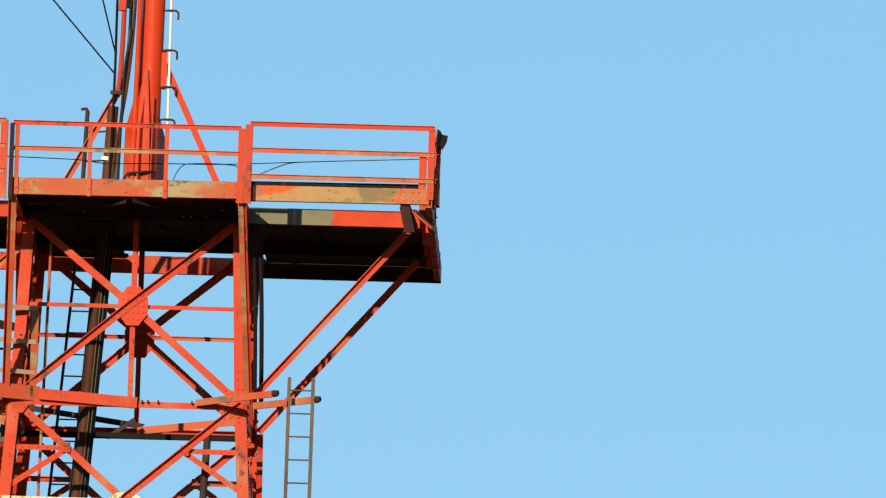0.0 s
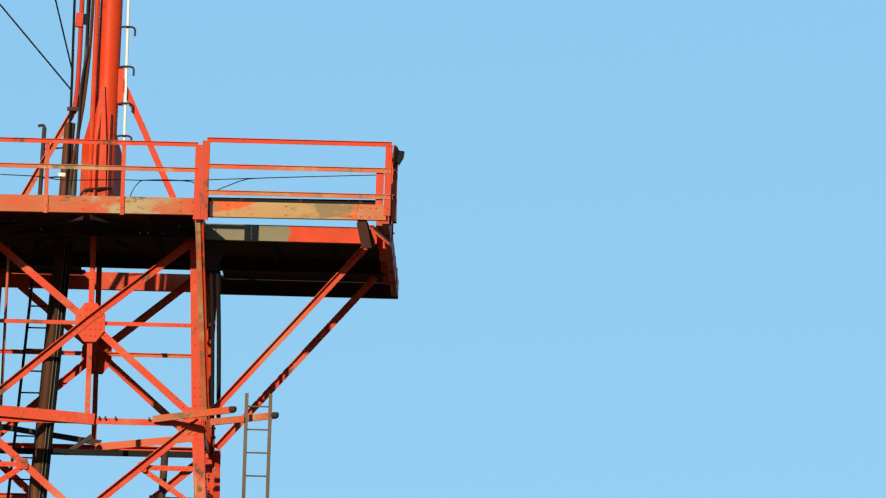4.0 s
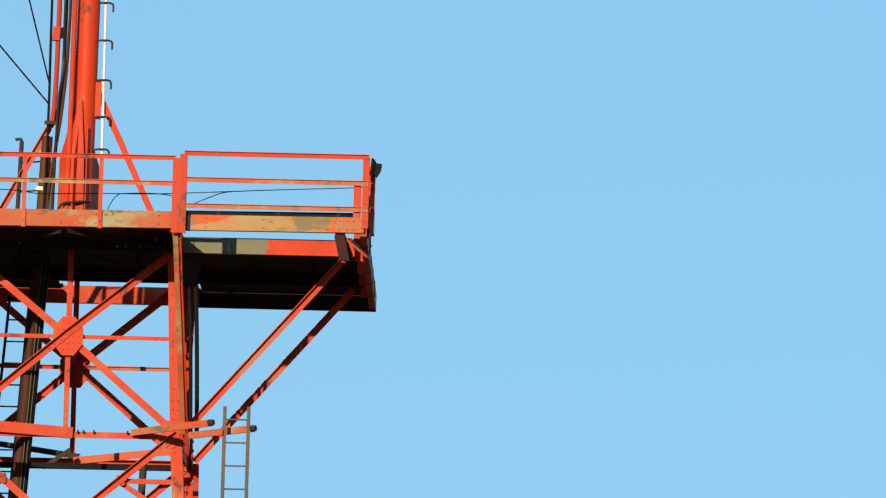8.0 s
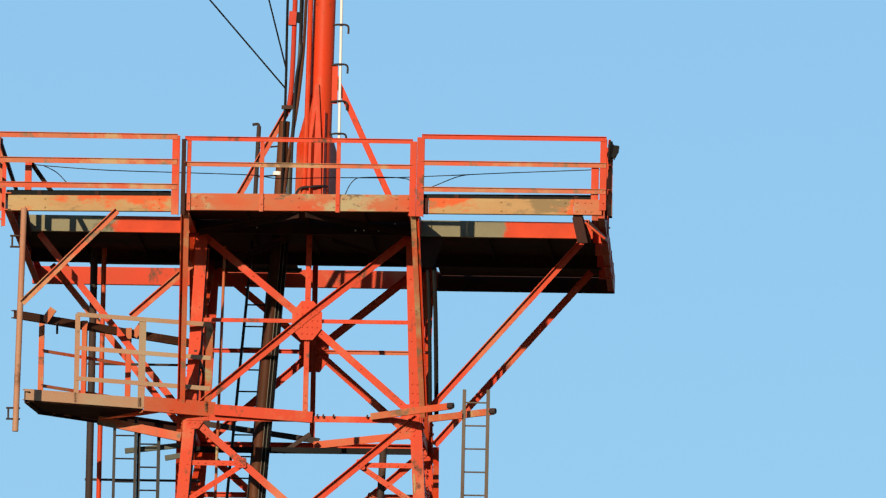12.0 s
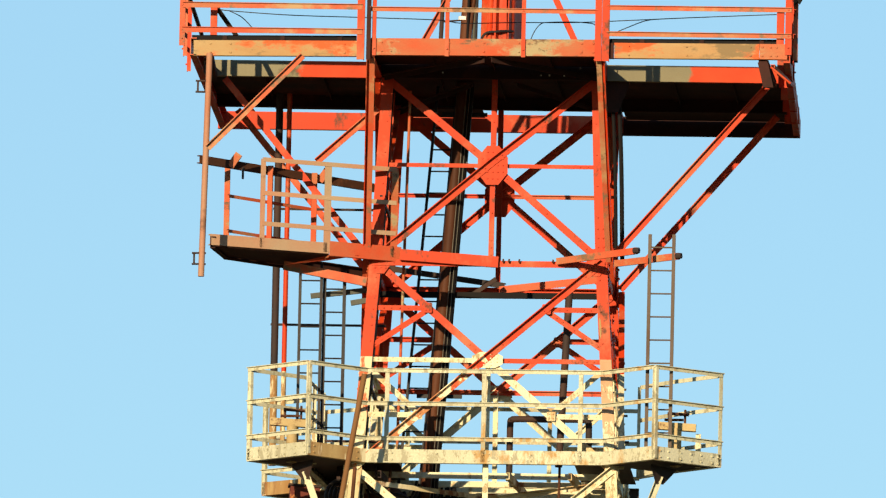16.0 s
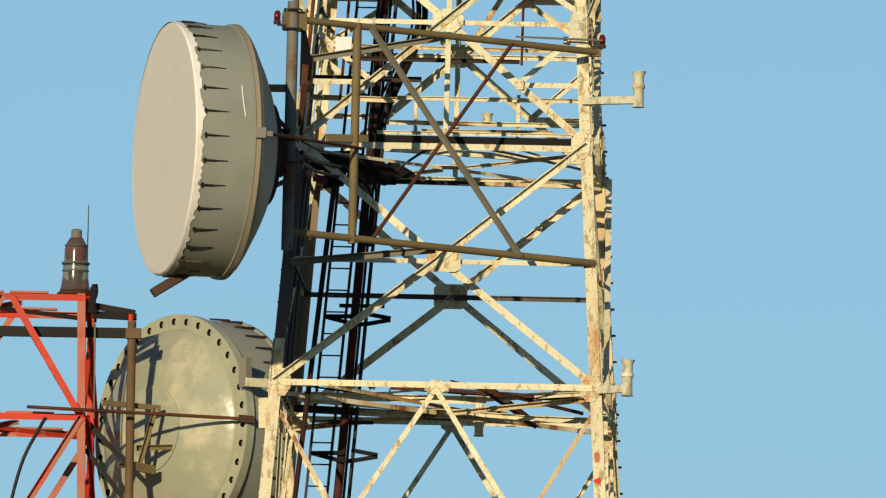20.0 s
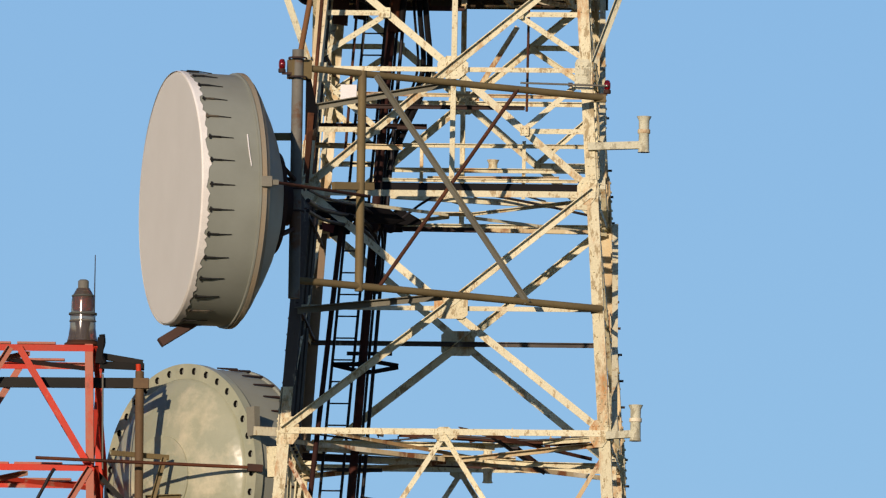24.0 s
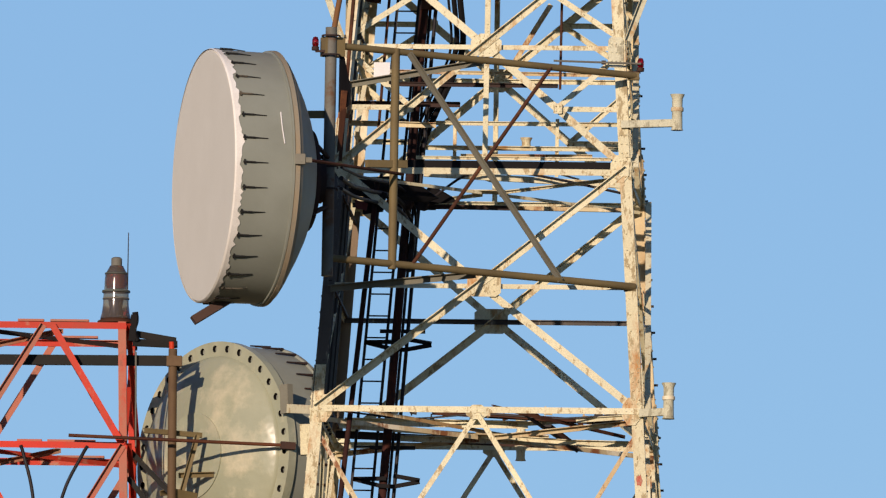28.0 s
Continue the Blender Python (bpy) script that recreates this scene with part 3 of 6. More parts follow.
# deck beams: front edge in three lengths, two across at the legs, rear edge, sides
beam(top, (-3.97, FRONT, ZM - 0.02), (-1.69, FRONT, ZM), (0, -1, 0), BEAMRUST, 0.21, bolts=(0.1, 0.22, 0.9))
beam(top, (-1.6, FRONT, ZM + 0.03), (1.56, FRONT, ZM + 0.05), (0, -1, 0), FADED, 0.23, bolts=(0.03, 0.06, 0.1, 0.35, 0.5, 0.65, 0.92, 0.97))
beam(top, (1.75, FRONT, ZM + 0.02), (3.72, FRONT, ZM + 0.03), (0, -1, 0), BEAMRUST, 0.21, bolts=(0.1, 0.5, 0.94))
beam(top, (1.66, FRONT + 0.02, ZM + 0.02), (1.745, FRONT + 0.02, ZM + 0.02), (0, -1, 0), DECK, 0.21)
beam(top, (3.724, FRONT - 0.012, ZM + 0.03), (4.1, FRONT - 0.012, ZM + 0.03), (0, -1, 0), FADED, 0.21, bolts=(0.1, 0.4, 0.62))
beam(top, (-3.95, -1.5, ZM), (-1.52, -1.5, ZM), (0, -1, 0), OLIVE_WING, 0.22, "cross_beam")
beam(top, (1.52, -1.5, ZM), (3.9, -1.5, ZM), (0, -1, 0), OLIVE_ORANGE, 0.22, "cross_beam")
# Beams in the deck's shade wear the dark deck colour, not orange.
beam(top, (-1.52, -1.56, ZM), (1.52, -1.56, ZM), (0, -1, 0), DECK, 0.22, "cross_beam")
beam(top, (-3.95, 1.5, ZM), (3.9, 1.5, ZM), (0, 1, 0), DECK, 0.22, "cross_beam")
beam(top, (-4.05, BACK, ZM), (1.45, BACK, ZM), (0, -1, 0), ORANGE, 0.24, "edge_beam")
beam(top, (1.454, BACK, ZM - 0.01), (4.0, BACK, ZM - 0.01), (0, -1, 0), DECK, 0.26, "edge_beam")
for x in (-1.6, 1.56):
    beam(top, (x, FRONT + 0.02, ZM), (x, BACK, ZM), (1 if x > 0 else -1, 0, 0), ORANGE, 0.22, "long_beam")
beam(top, (-4.02, FRONT, ZM), (-4.02, BACK, ZM), (-1, 0, 0), ORANGE, 0.24, "side_beam")
beam(top, (4.14, FRONT, ZM), (4.0, BACK, ZM), (1, 0, 0), ORANGE, 0.24, "side_beam")
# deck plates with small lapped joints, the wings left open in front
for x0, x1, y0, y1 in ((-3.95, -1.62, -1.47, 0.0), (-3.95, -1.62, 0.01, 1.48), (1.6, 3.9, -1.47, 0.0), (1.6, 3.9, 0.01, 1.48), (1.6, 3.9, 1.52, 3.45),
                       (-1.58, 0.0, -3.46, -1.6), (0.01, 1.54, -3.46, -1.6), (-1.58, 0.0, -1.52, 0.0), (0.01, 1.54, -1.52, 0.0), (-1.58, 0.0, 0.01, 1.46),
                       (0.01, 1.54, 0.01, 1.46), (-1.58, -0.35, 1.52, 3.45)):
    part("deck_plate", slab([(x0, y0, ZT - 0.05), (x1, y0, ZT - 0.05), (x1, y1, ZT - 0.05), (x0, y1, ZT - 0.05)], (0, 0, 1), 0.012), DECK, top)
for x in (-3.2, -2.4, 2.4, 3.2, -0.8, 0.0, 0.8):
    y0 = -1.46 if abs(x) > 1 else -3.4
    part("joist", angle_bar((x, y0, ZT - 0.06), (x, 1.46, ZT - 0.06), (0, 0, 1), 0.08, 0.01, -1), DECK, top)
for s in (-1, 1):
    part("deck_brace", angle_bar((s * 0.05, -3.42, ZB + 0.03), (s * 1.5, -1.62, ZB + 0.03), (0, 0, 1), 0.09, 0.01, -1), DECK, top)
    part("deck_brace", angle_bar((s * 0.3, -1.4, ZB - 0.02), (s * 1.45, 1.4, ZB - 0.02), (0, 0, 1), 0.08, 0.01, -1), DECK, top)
# rails
ZR = 60.165
railing(top, (-4.13, FRONT - 0.03), (-1.68, FRONT - 0.03), ZB + 0.12, ZR, (59.82, 59.48), (0.0,), RAILPAINT, (0, -1, 0), 0.075, 0.075)
part("rail_post", angle_bar((-1.70, FRONT - 0.03, ZB - 0.04), (-1.70, FRONT - 0.03, ZR + 0.02), (0, -1, 0), 0.1, 0.01, -1), ORANGE, top)
# Dark post: its shade is put into the colour.
part("rail_post", angle_bar((-1.59, FRONT - 0.05, ZB - 0.04), (-1.59, FRONT - 0.05, ZR - 0.03), (0, -1, 0), 0.06, 0.01, 1), DECK, top)
railing(top, (-1.58, FRONT - 0.03), (1.52, FRONT - 0.03), ZB + 0.02, ZR - 0.02, (59.795,), (0.02, 0.34, 0.675), ORANGE, (0, -1, 0), 0.055, 0.06, low=RAILPAINT)
for x, sz in ((1.53, 0.09), (1.63, 0.1)):
    part("rail_post", angle_bar((x, FRONT - 0.05, ZB - 0.02), (x, FRONT - 0.05, ZR + (0.04 if x > 1.6 else -0.02)), (0, -1, 0), sz, 0.01, -1), ORANGE, top)
railing(top, (1.64, FRONT - 0.03), (4.15, FRONT - 0.03), ZB + 0.1, ZR + 0.05, (59.855, 59.495), (0.985,), ORANGE, (0, -1, 0), 0.09, 0.065, low=RAILPAINT)
part("rail_post", angle_bar((4.0, FRONT + 0.0, ZT + 0.02), (4.0, FRONT, 59.87), (0, -1, 0), 0.1, 0.01, -1), ORANGE, top)
part("rail_post", angle_bar((-3.72, FRONT + 0.25, ZT), (-3.72, FRONT + 0.25, 59.84), (0, -1, 0), 0.09, 0.01, -1), ORANGE, top)
for x, s in ((-4.13, -1), (4.17, 1)):
    railing(top, (x, FRONT), (x - 0.05, -1.5), ZB + 0.05, ZR + 0.02, (59.84, 59.5), (0.25, 0.98), ORANGE, (s, 0, 0), 0.07, 0.065)
part("corner_brace", angle_bar((-4.1, FRONT + 0.05, 60.15), (-3.85, FRONT + 0.9, 59.4), (-1, 0, 0), 0.07, 0.01, 1), DARKSTEEL, top)
part("corner_brace", angle_bar((-3.7, FRONT + 0.3, 59.85), (-3.35, FRONT + 0.9, 59.4), (0, -1, 0), 0.06, 0.01, 1), DARKSTEEL, top)
part("corner_brace", angle_bar((4.17, FRONT + 0.1, 60.2), (4.17, FRONT + 0.45, 59.2), (1, 0, 0), 0.07, 0.012, 1), DARKSTEEL, top)
part("corner_plate", slab([(4.17, FRONT + 0.02, 59.92), (4.22, FRONT + 0.05, 60.0), (4.25, FRONT + 0.05, 59.95), (4.31, FRONT + 0.05, 60.06), (4.32, FRONT + 0.05, 60.14), (4.25, FRONT + 0.05, 60.15), (4.21, FRONT + 0.02, 60.2), (4.17, FRONT + 0.02, 60.2)], (0, 1, 0), 0.08), JET, top)
part("corner_post", angle_bar((4.2, FRONT + 0.2, 59.2), (4.2, FRONT + 0.2, 60.1), (0, -1, 0), 0.06, 0.012, -1), RAILPAINT, top)
# Toe boards blackened: their shade is put into the colour.
for x0, x1, z0, z1 in ((-4.0, -1.76, ZT - 0.02, 59.42), (1.66, 3.98, ZT - 0.01, 59.445)):
    part("toe_board", box_bar((x0, FRONT + 0.09, (z0 + z1) / 2), (x1, FRONT + 0.09, (z0 + z1) / 2 + 0.02), (0, -1, 0), z1 - z0, 0.03), JET, top)
    for f in (0.2, 0.55, 0.9):
        part("toe_bracket", box_bar((x0 + (x1 - x0) * f, FRONT + 0.06, ZT - 0.06), (x0 + (x1 - x0) * f, FRONT + 0.06, z1), (0, -1, 0), 0.06, 0.02), DECK, top)
# raking struts from the front edge and the wings down to the legs
for s in (-1, 1):
    bm = angle_bar((s * 1.54, FRONT + 0.05, ZB - 0.01), (s * 1.64, -1.72, 56.62), (0, -1, 0.3), 0.07, 0.012, -1)
    part("raking_strut", bm, RAILPAINT, top)
    bm = angle_bar((s * 1.62, FRONT + 0.06, ZB - 0.01), (s * 1.71, -1.70, 56.62), (s, 0, 0), 0.075, 0.012, -1)
    part("raking_strut", bm, ORANGE, top)
    for y in (-1.5, 1.5):
        if s > 0:
            part("wing_strut", angle_bar((s * 3.77, y, ZB - 0.03), (s * 1.66, y, 56.68), (0, -1, 0), 0.09, 0.012, 1), ORANGE, top)
        else:
            part("wing_strut", angle_bar((s * 3.66, y, ZB - 0.03), (s * 1.66, y, 56.68), (0, -1, 0), 0.09, 0.012, -1), ORANGE, top)
    if s < 0:
        part("knee_brace", angle_bar((-1.56, -1.46, 58.72), (-2.38, -1.46, 57.98), (0, -1, 0), 0.09, 0.012, 1), RAILPAINT, top)
    part("hanger", box_bar((s * 3.77, FRONT + 0.06, ZB + 0.02), (s * 3.82, -1.58, ZB - 0.03), (0, 0, 1), 0.12, 0.1), DECK, top)
part("hanger", slab([(3.70, FRONT + 0.02, ZB), (3.84, FRONT + 0.02, ZB), (3.92, FRONT + 0.02, 58.8), (3.78, FRONT + 0.02, 58.8)], (0, 1, 0), 0.06), DECK, top)
part("corner_brace", angle_bar((3.9, FRONT + 0.05, ZB - 0.02), (4.12, -1.6, ZB - 0.05), (0, 0, 1), 0.06, 0.01, -1), ORANGE, top)
smooth(part("corner_rod", tube((3.88, FRONT + 0.02, 59.08), (4.15, FRONT + 0.04, 58.86), 0.016), ORANGE, top))
part("web_plate", slab([(1.55, -1.44, 58.72), (1.72, -1.44, 58.72), (1.9, -1.44, 59.2), (1.55, -1.44, 59.2)], (0, 1, 0), 0.02), DECK, top)
# side skirt under the far wing
for k in range(4):
    y = 0.2 + k * 0.85
    part("skirt_plate", slab([(4.03 - k * 0.015, y, ZB - 0.02), (4.03 - k * 0.015, y + 0.8, ZB - 0.02), (4.03 - k * 0.015, y + 0.8, ZB + 0.22), (4.03 - k * 0.015, y, ZB + 0.22)], (1, 0, 0), 0.02), ORANGE, top)

# White paint stands in for light caught by the bolt heads.
for x, z in ((0.665, 59.2), (0.665, 59.31), (0.78, 59.2), (0.98, 59.2), (1.2, 59.2), (1.2, 59.3), (-0.68, 59.22)):
    part("bolt_head", bolt(bmesh.new(), (x, -1.574, z), (0, -1, 0), 0.013, 0.02), WHITE, top, "bolt head painted white for a glint")
for k in range(5):
    y, x = -2.4 + 1.15 * k, 4.12 - 0.02 * k
    part("end_plate", slab([(x - 0.2, y, ZB - 0.02), (x, y, ZB - 0.02), (x, y, ZT - 0.02), (x - 0.2, y, ZT - 0.02)], (0, 1, 0), 0.02), ORANGE, top)

# pole that hangs from the left wing, with its stay
pole = thing("hanging_pole", (-3.76, FRONT, 56.1), "weathered steel pipe hanging from the platform's front edge", "pipe")
hung = smooth(part("pipe", tube((-3.80, FRONT, 56.1), (-3.75, FRONT, 59.16), 0.042, None, 16), POLETAN, pole, "sun-bleached pinkish tan pipe"))
part("stay", angle_bar((-3.745, FRONT - 0.02, 57.855), (-2.48, FRONT - 0.02, ZB), (0, -1, 0), 0.085, 0.012, 1), RAILPAINT, pole)
for z in (58.78, 56.42):
    bm = box_bar((-3.93, FRONT, z), (-3.74, FRONT, z), (0, 0, 1), 0.05, 0.02)
    box_bar((-3.93, FRONT, z - 0.15), (-3.74, FRONT, z - 0.15), (0, 0, 1), 0.05, 0.02, bm)
    box_bar((-3.90, FRONT, z - 0.15), (-3.90, FRONT, z), (0, 1, 0), 0.025, 0.03, bm)
    part("u_bolt", bm, DARKSTEEL, hung, "dark u-bolt")

# ---- mast on the platform ----
mast = thing("mast", (0.1, 0, ZT), "orange steel mast pole with gusset fins and raking stays", "mast")
spar = smooth(part("pole", tube((0.05, 0, ZT - 0.04), (0.14, 0, 66.0), 0.16, 0.145, 24), ORANGE, mast))
for ang in (200, 250, 70):
    c, s = math.cos(radians(ang)), math.sin(radians(ang))
    bm = slab([(0.06 + c * 0.1, s * 0.1, ZT), (0.06 + c * 0.34, s * 0.34, ZT), (0.06 + c * 0.32, s * 0.32, 60.6), (0.08 + c * 0.12, s * 0.12, 61.45)], (-s, c, 0), 0.02)
    part("fin", bm, ORANGE, spar)
for ang, r0, z0, r1 in ((0, 0.16, 61.55, 1.27), (180, 0.36, 61.3, 1.32), (90, 0.16, 61.4, 1.1), (270, 0.16, 61.4, 0.6)):
    c, s = math.cos(radians(ang)), math.sin(radians(ang))
    if ang == 270:
        continue
    part("stay", angle_bar((0.1 + c * r0, s * r0, z0), (0.02 + c * r1, s * r1, ZT), (0, -1, 0) if abs(s) < 0.5 else (1, 0, 0), 0.085, 0.012, 1), ORANGE, mast)
part("front_plate", slab([(-0.19, -0.22, ZT), (0.12, -0.22, ZT), (0.10, -0.22, 60.6), (0.05, -0.2, 61.42), (0.0, -0.2, 61.42), (-0.14, -0.22, 60.6)], (0, 1, 0), 0.02), ORANGE, mast)
part("shade_fin", slab([(0.12, -0.24, ZT), (0.30, 0.42, ZT), (0.29, 0.42, 60.5), (0.13, -0.22, 61.05)], (0.96, -0.27, 0), 0.015), ORANGE, mast)
part("side_plate", slab([(0.22, -0.06, 61.17), (0.30, -0.06, 61.17), (0.30, -0.06, 61.7), (0.22, -0.06, 61.7)], (0, 1, 0), 0.02), ORANGE, mast)
for pts, r, mat, nm in (([(-0.13, -0.22, ZT), (-0.10, -0.2, 61.3), (-0.06, -0.18, 66)], 0.036, ORANGE, "conduit"), ([(-0.40, -0.2, ZT), (-0.37, -0.2, 60.2), (-0.22, -0.2, 61.3), (-0.15, -0.2, 62.6), (-0.12, -0.2, 66)], 0.022, BROWN, "cable"),
                        ([(-0.35, -0.16, ZT), (-0.33, -0.16, 60.2), (-0.26, -0.16, 61.3), (-0.21, -0.16, 62.4), (-0.18, -0.16, 66)], 0.026, DARKGREY, "cable"), ([(-0.31, -0.24, ZT), (-0.30, -0.24, 60.3), (-0.27, -0.24, 61.4), (-0.2, -0.24, 61.9), (-0.22, -0.24, 62.4), (-0.19, -0.2, 66)], 0.018, BLACK, "cable"),
                        ([(-0.44, -0.1, ZT), (-0.41, -0.1, 61.3), (-0.41, -0.1, 62.4), (-0.40, -0.1, 66)], 0.018, JET, "cable"),
                        ([(-0.36, -0.08, 61.1), (-0.315, -0.08, 62.0), (-0.28, -0.08, 66)], 0.034, REDLEG, "conduit")):
    smooth(part(nm, hose(pts, r, 8), mat, mast))
part("cable_clamp", box_bar((-0.34, -0.1, 62.24), (-0.33, -0.1, 62.43), (0, -1, 0), 0.1, 0.1), REDLEG, mast)
part("cable_clamp", box_bar((-0.24, -0.22, 62.26), (-0.23, -0.22, 62.4), (0, -1, 0), 0.08, 0.08), JET, mast)
part("cable_clamp", box_bar((-0.46, -0.12, 61.1), (-0.28, -0.12, 61.1), (0, 0, 1), 0.05, 0.05), DARKSTEEL, mast)
bm = hose([(0.2, -0.2, 60.0), (0.0, -0.3, 59.98), (-0.22, -0.28, 59.9), (-0.28, -0.25, ZT)], 0.018, 8)
part("cable", bm, BLACK, mast)

pipe = thing("white_pipe", (0.33, -0.05, 60.3), "thin white pipe clamped along the mast", "pipe")
smooth(part("tube", tube((0.335, -0.06, 60.3), (0.32, -0.06, 66), 0.02), WHITE, pipe))
for z in (60.72, 61.17, 61.68, 62.23, 62.75):
    part("clamp", hose([(0.2, -0.06, z + 0.02), (0.3, -0.1, z + 0.03), (0.42, -0.06, z + 0.02), (0.43, -0.05, z - 0.09)], 0.014, 6), DARKSTEEL, pipe)

wg = thing("waveguide_stub", (-0.46, 0, ZT), "brown waveguide pipe standing by the mast", "pipe")
smooth(part("tube", tube((-0.50, 0, ZT - 0.1), (-0.42, 0, 60.92), 0.075, None, 16), BROWN, wg))
part("band", tube((-0.488, 0, 60.17), (-0.485, 0, 60.22), 0.08, None, 16), WHITE, wg, "white band")
post = thing("hook_post", (-0.78, 0, ZT), "thin dark post with a hooked end on the platform", "post")
part("shaft", tube((-0.82, 0, ZT - 0.05), (-0.77, 0, 60.85), 0.03), DARKSTEEL, post)
part("hook", hose([(-0.77, 0, 60.85), (-0.79, 0, 60.88), (-0.86, 0, 60.87)], 0.02, 6), DARKSTEEL, post)
for z in (60.15, 59.7, 60.55):
    part("tie", tube((-0.78, 0, z), (-0.47, 0, z + 0.03), 0.012), DARKSTEEL, post)

for x0, z0, x1, z1, label in ((-0.40, 61.35, -2.2, 63.4, ""), (-0.40, 61.6, -1.02, 63.9, "")):
    w = thing("guy_wire", (x0, -0.1, z0), "thin dark wire running up from the mast", "wire", "wires on the mast")
    part("strand", tube((x0, -0.1, z0), (x1, -0.1, z1), 0.013, None, 6), JET, w)
lead = thing("loose_cable", (-3.4, -2.5, 59.7), "thin black cable sagging along the handrails", "cable")
for pts in (((-3.7, -2.2, 59.96), (-3.58, -2.2, 59.94), (-2.73, -2.2, 59.89), (-1.65, -2.2, 59.87), (-0.73, -2.2, 59.85), (-0.38, -2.2, 59.81), (0.35, -2.2, 59.83), (1.12, -2.2, 59.84),
             (1.89, -2.2, 59.88), (2.66, -2.2, 59.925), (3.43, -2.2, 59.965), (4.12, -2.2, 60.0)),
            ((0.5, -2.2, ZT - 0.04), (0.55, -2.2, 59.61), (0.66, -2.2, 59.8), (0.81, -2.2, 59.84), (1.28, -2.2, 59.84), (1.45, -2.2, 59.76), (1.5, -2.2, ZT - 0.04)),
            ((1.72, -2.2, 59.72), (1.88, -2.2, 59.79), (2.05, -2.2, 59.86), (2.2, -2.2, 59.895), (2.45, -2.2, 59.913)),
            ((-3.58, -2.2, 59.94), (-3.4, -2.2, 59.85), (-3.25, -2.2, 59.7))):
    part("strand", hose(pts, 0.0065, 6), BLACK, lead)

# ---- service balcony below the left wing ----
bask = thing("service_balcony", (-2.4, -1.6, 56.5), "slanting steel service balcony with weathered railings", "balcony")
BZ = 56.62
F0, F1, R0, R1 = Vector((-3.73, -2.79, 0)), Vector((-1.19, -1.62, 0)), Vector((-3.61, -1.75, 0)), Vector((-1.6, 0.35, 0))
fo = Vector((0.42, -0.91, 0))
part("edge_channel", channel_bar(F0 + Vector((0, 0, BZ + 0.09)), F0.lerp(F1, 0.62) + Vector((0, 0, BZ + 0.09)), fo, 0.15, 0.07, 0.012), BARETAN, bask)
part("edge_channel", channel_bar(F0.lerp(F1, 0.625) + Vector((0, 0, BZ + 0.09)), F1 + Vector((0.0, 0, BZ + 0.08)), fo, 0.2, 0.07, 0.012), RAILPAINT, bask)
part("edge_channel", channel_bar(R0 + Vector((0, 0, BZ + 0.04)), R1 + Vector((0, 0, BZ + 0.04)), (-0.72, 0.69, 0), 0.16, 0.07, 0.012), DECK, bask)
part("edge_channel", channel_bar(F0 + Vector((0, 0, BZ + 0.05)), R0 + Vector((0, 0, BZ + 0.05)), (-1, 0, 0), 0.16, 0.07, 0.012), DECK, bask)
mid_f, mid_r = F0.lerp(F1, 0.62), R0.lerp(R1, 0.42)
part("deck_plate", slab([F0 + Vector((0.03, 0.05, BZ)), mid_f + Vector((0, 0.05, BZ)), mid_r + Vector((0, -0.05, BZ)), R0 + Vector((0.03, -0.05, BZ))], (0, 0, 1), 0.012), DECK, bask)
part("deck_edge", angle_bar(mid_f + Vector((0, 0.05, BZ)), mid_r + Vector((0, -0.05, BZ)), (1, 0, 0), 0.06, 0.01, -1), RAILPAINT, bask)
for f in (0.08, 0.27, 0.61, 0.96):
    c = F0.lerp(F1, f)
    sz = 0.1 if f > 0.5 else 0.07
    if f > 0.1:
        part("rail_post", angle_bar((c.x, c.y, BZ + 0.03), (c.x, c.y, BZ + 1.25), fo, sz, 0.01, -1), BARETAN if f < 0.9 else FADED, bask)
for z in (BZ + 1.24, BZ + 0.78, BZ + 0.36):
    a, b = F0.lerp(F1, 0.27), F0.lerp(F1, 0.97)
    part("rail", angle_bar((a.x, a.y - 0.01, z), (b.x, b.y - 0.01, z), fo, 0.06, 0.008, -1), BARETAN, bask)
Q0, Q1 = Vector((-3.88, -3.0, 0)), Vector((-1.62, -0.42, 0))
qo = Vector((-0.75, 0.66, 0))
for f in (0.146, 0.40, 0.65):
    c = Q0.lerp(Q1, f) + Vector((0.0, 0.45 if f < 0.2 else 0.0, 0))
    part("rail_post", angle_bar((c.x, c.y - 0.06, BZ), (c.x, c.y - 0.06, BZ + 1.22), (0, -1, 0), 0.075, 0.01, -1), FADED, bask)
part("rail", channel_bar((Q0.x, Q0.y, BZ + 1.16), (Q1.x, Q1.y, BZ + 1.16), -qo, 0.11, 0.06, 0.012), RUST, bask)
for z in (BZ + 0.72, BZ + 0.24):
    a, b = Q0.lerp(Q1, 0.17), Q0.lerp(Q1, 0.66)
    part("rail", angle_bar((a.x, a.y, z), (b.x, b.y, z), -qo, 0.045, 0.008, -1), FADED, bask)
part("clip", tube((-3.33, -2.38, BZ + 1.14), (-3.33, -2.38, BZ + 0.98), 0.016, None, 8), BLACK, bask)
for x, y in ((-3.5, -2.55), (-2.35, -1.25)):
    part("clip", box_bar((x, y, BZ + 1.12), (x + 0.12, y + 0.02, BZ + 1.3), (0, -1, 0), 0.1, 0.06), FADED, bask)
part("support_beam", channel_bar((-2.8, -1.5, 56.55), (-1.66, -1.6, 56.32), (0, -1, 0), 0.12, 0.06, 0.012), RAILPAINT, bask)
part("support_beam", channel_bar((-1.2, -1.74, 56.685), (0.14, -1.72, 56.60), (0, -1, 0), 0.15, 0.06, 0.012), ORANGE, bask)
for x in (0.2, 0.28, 0.42, 0.88, 0.95):
    part("bolt", tube((x, -1.7, 56.6), (x + 0.01, -1.7, 56.645), 0.013, None, 6), RUST, bask)
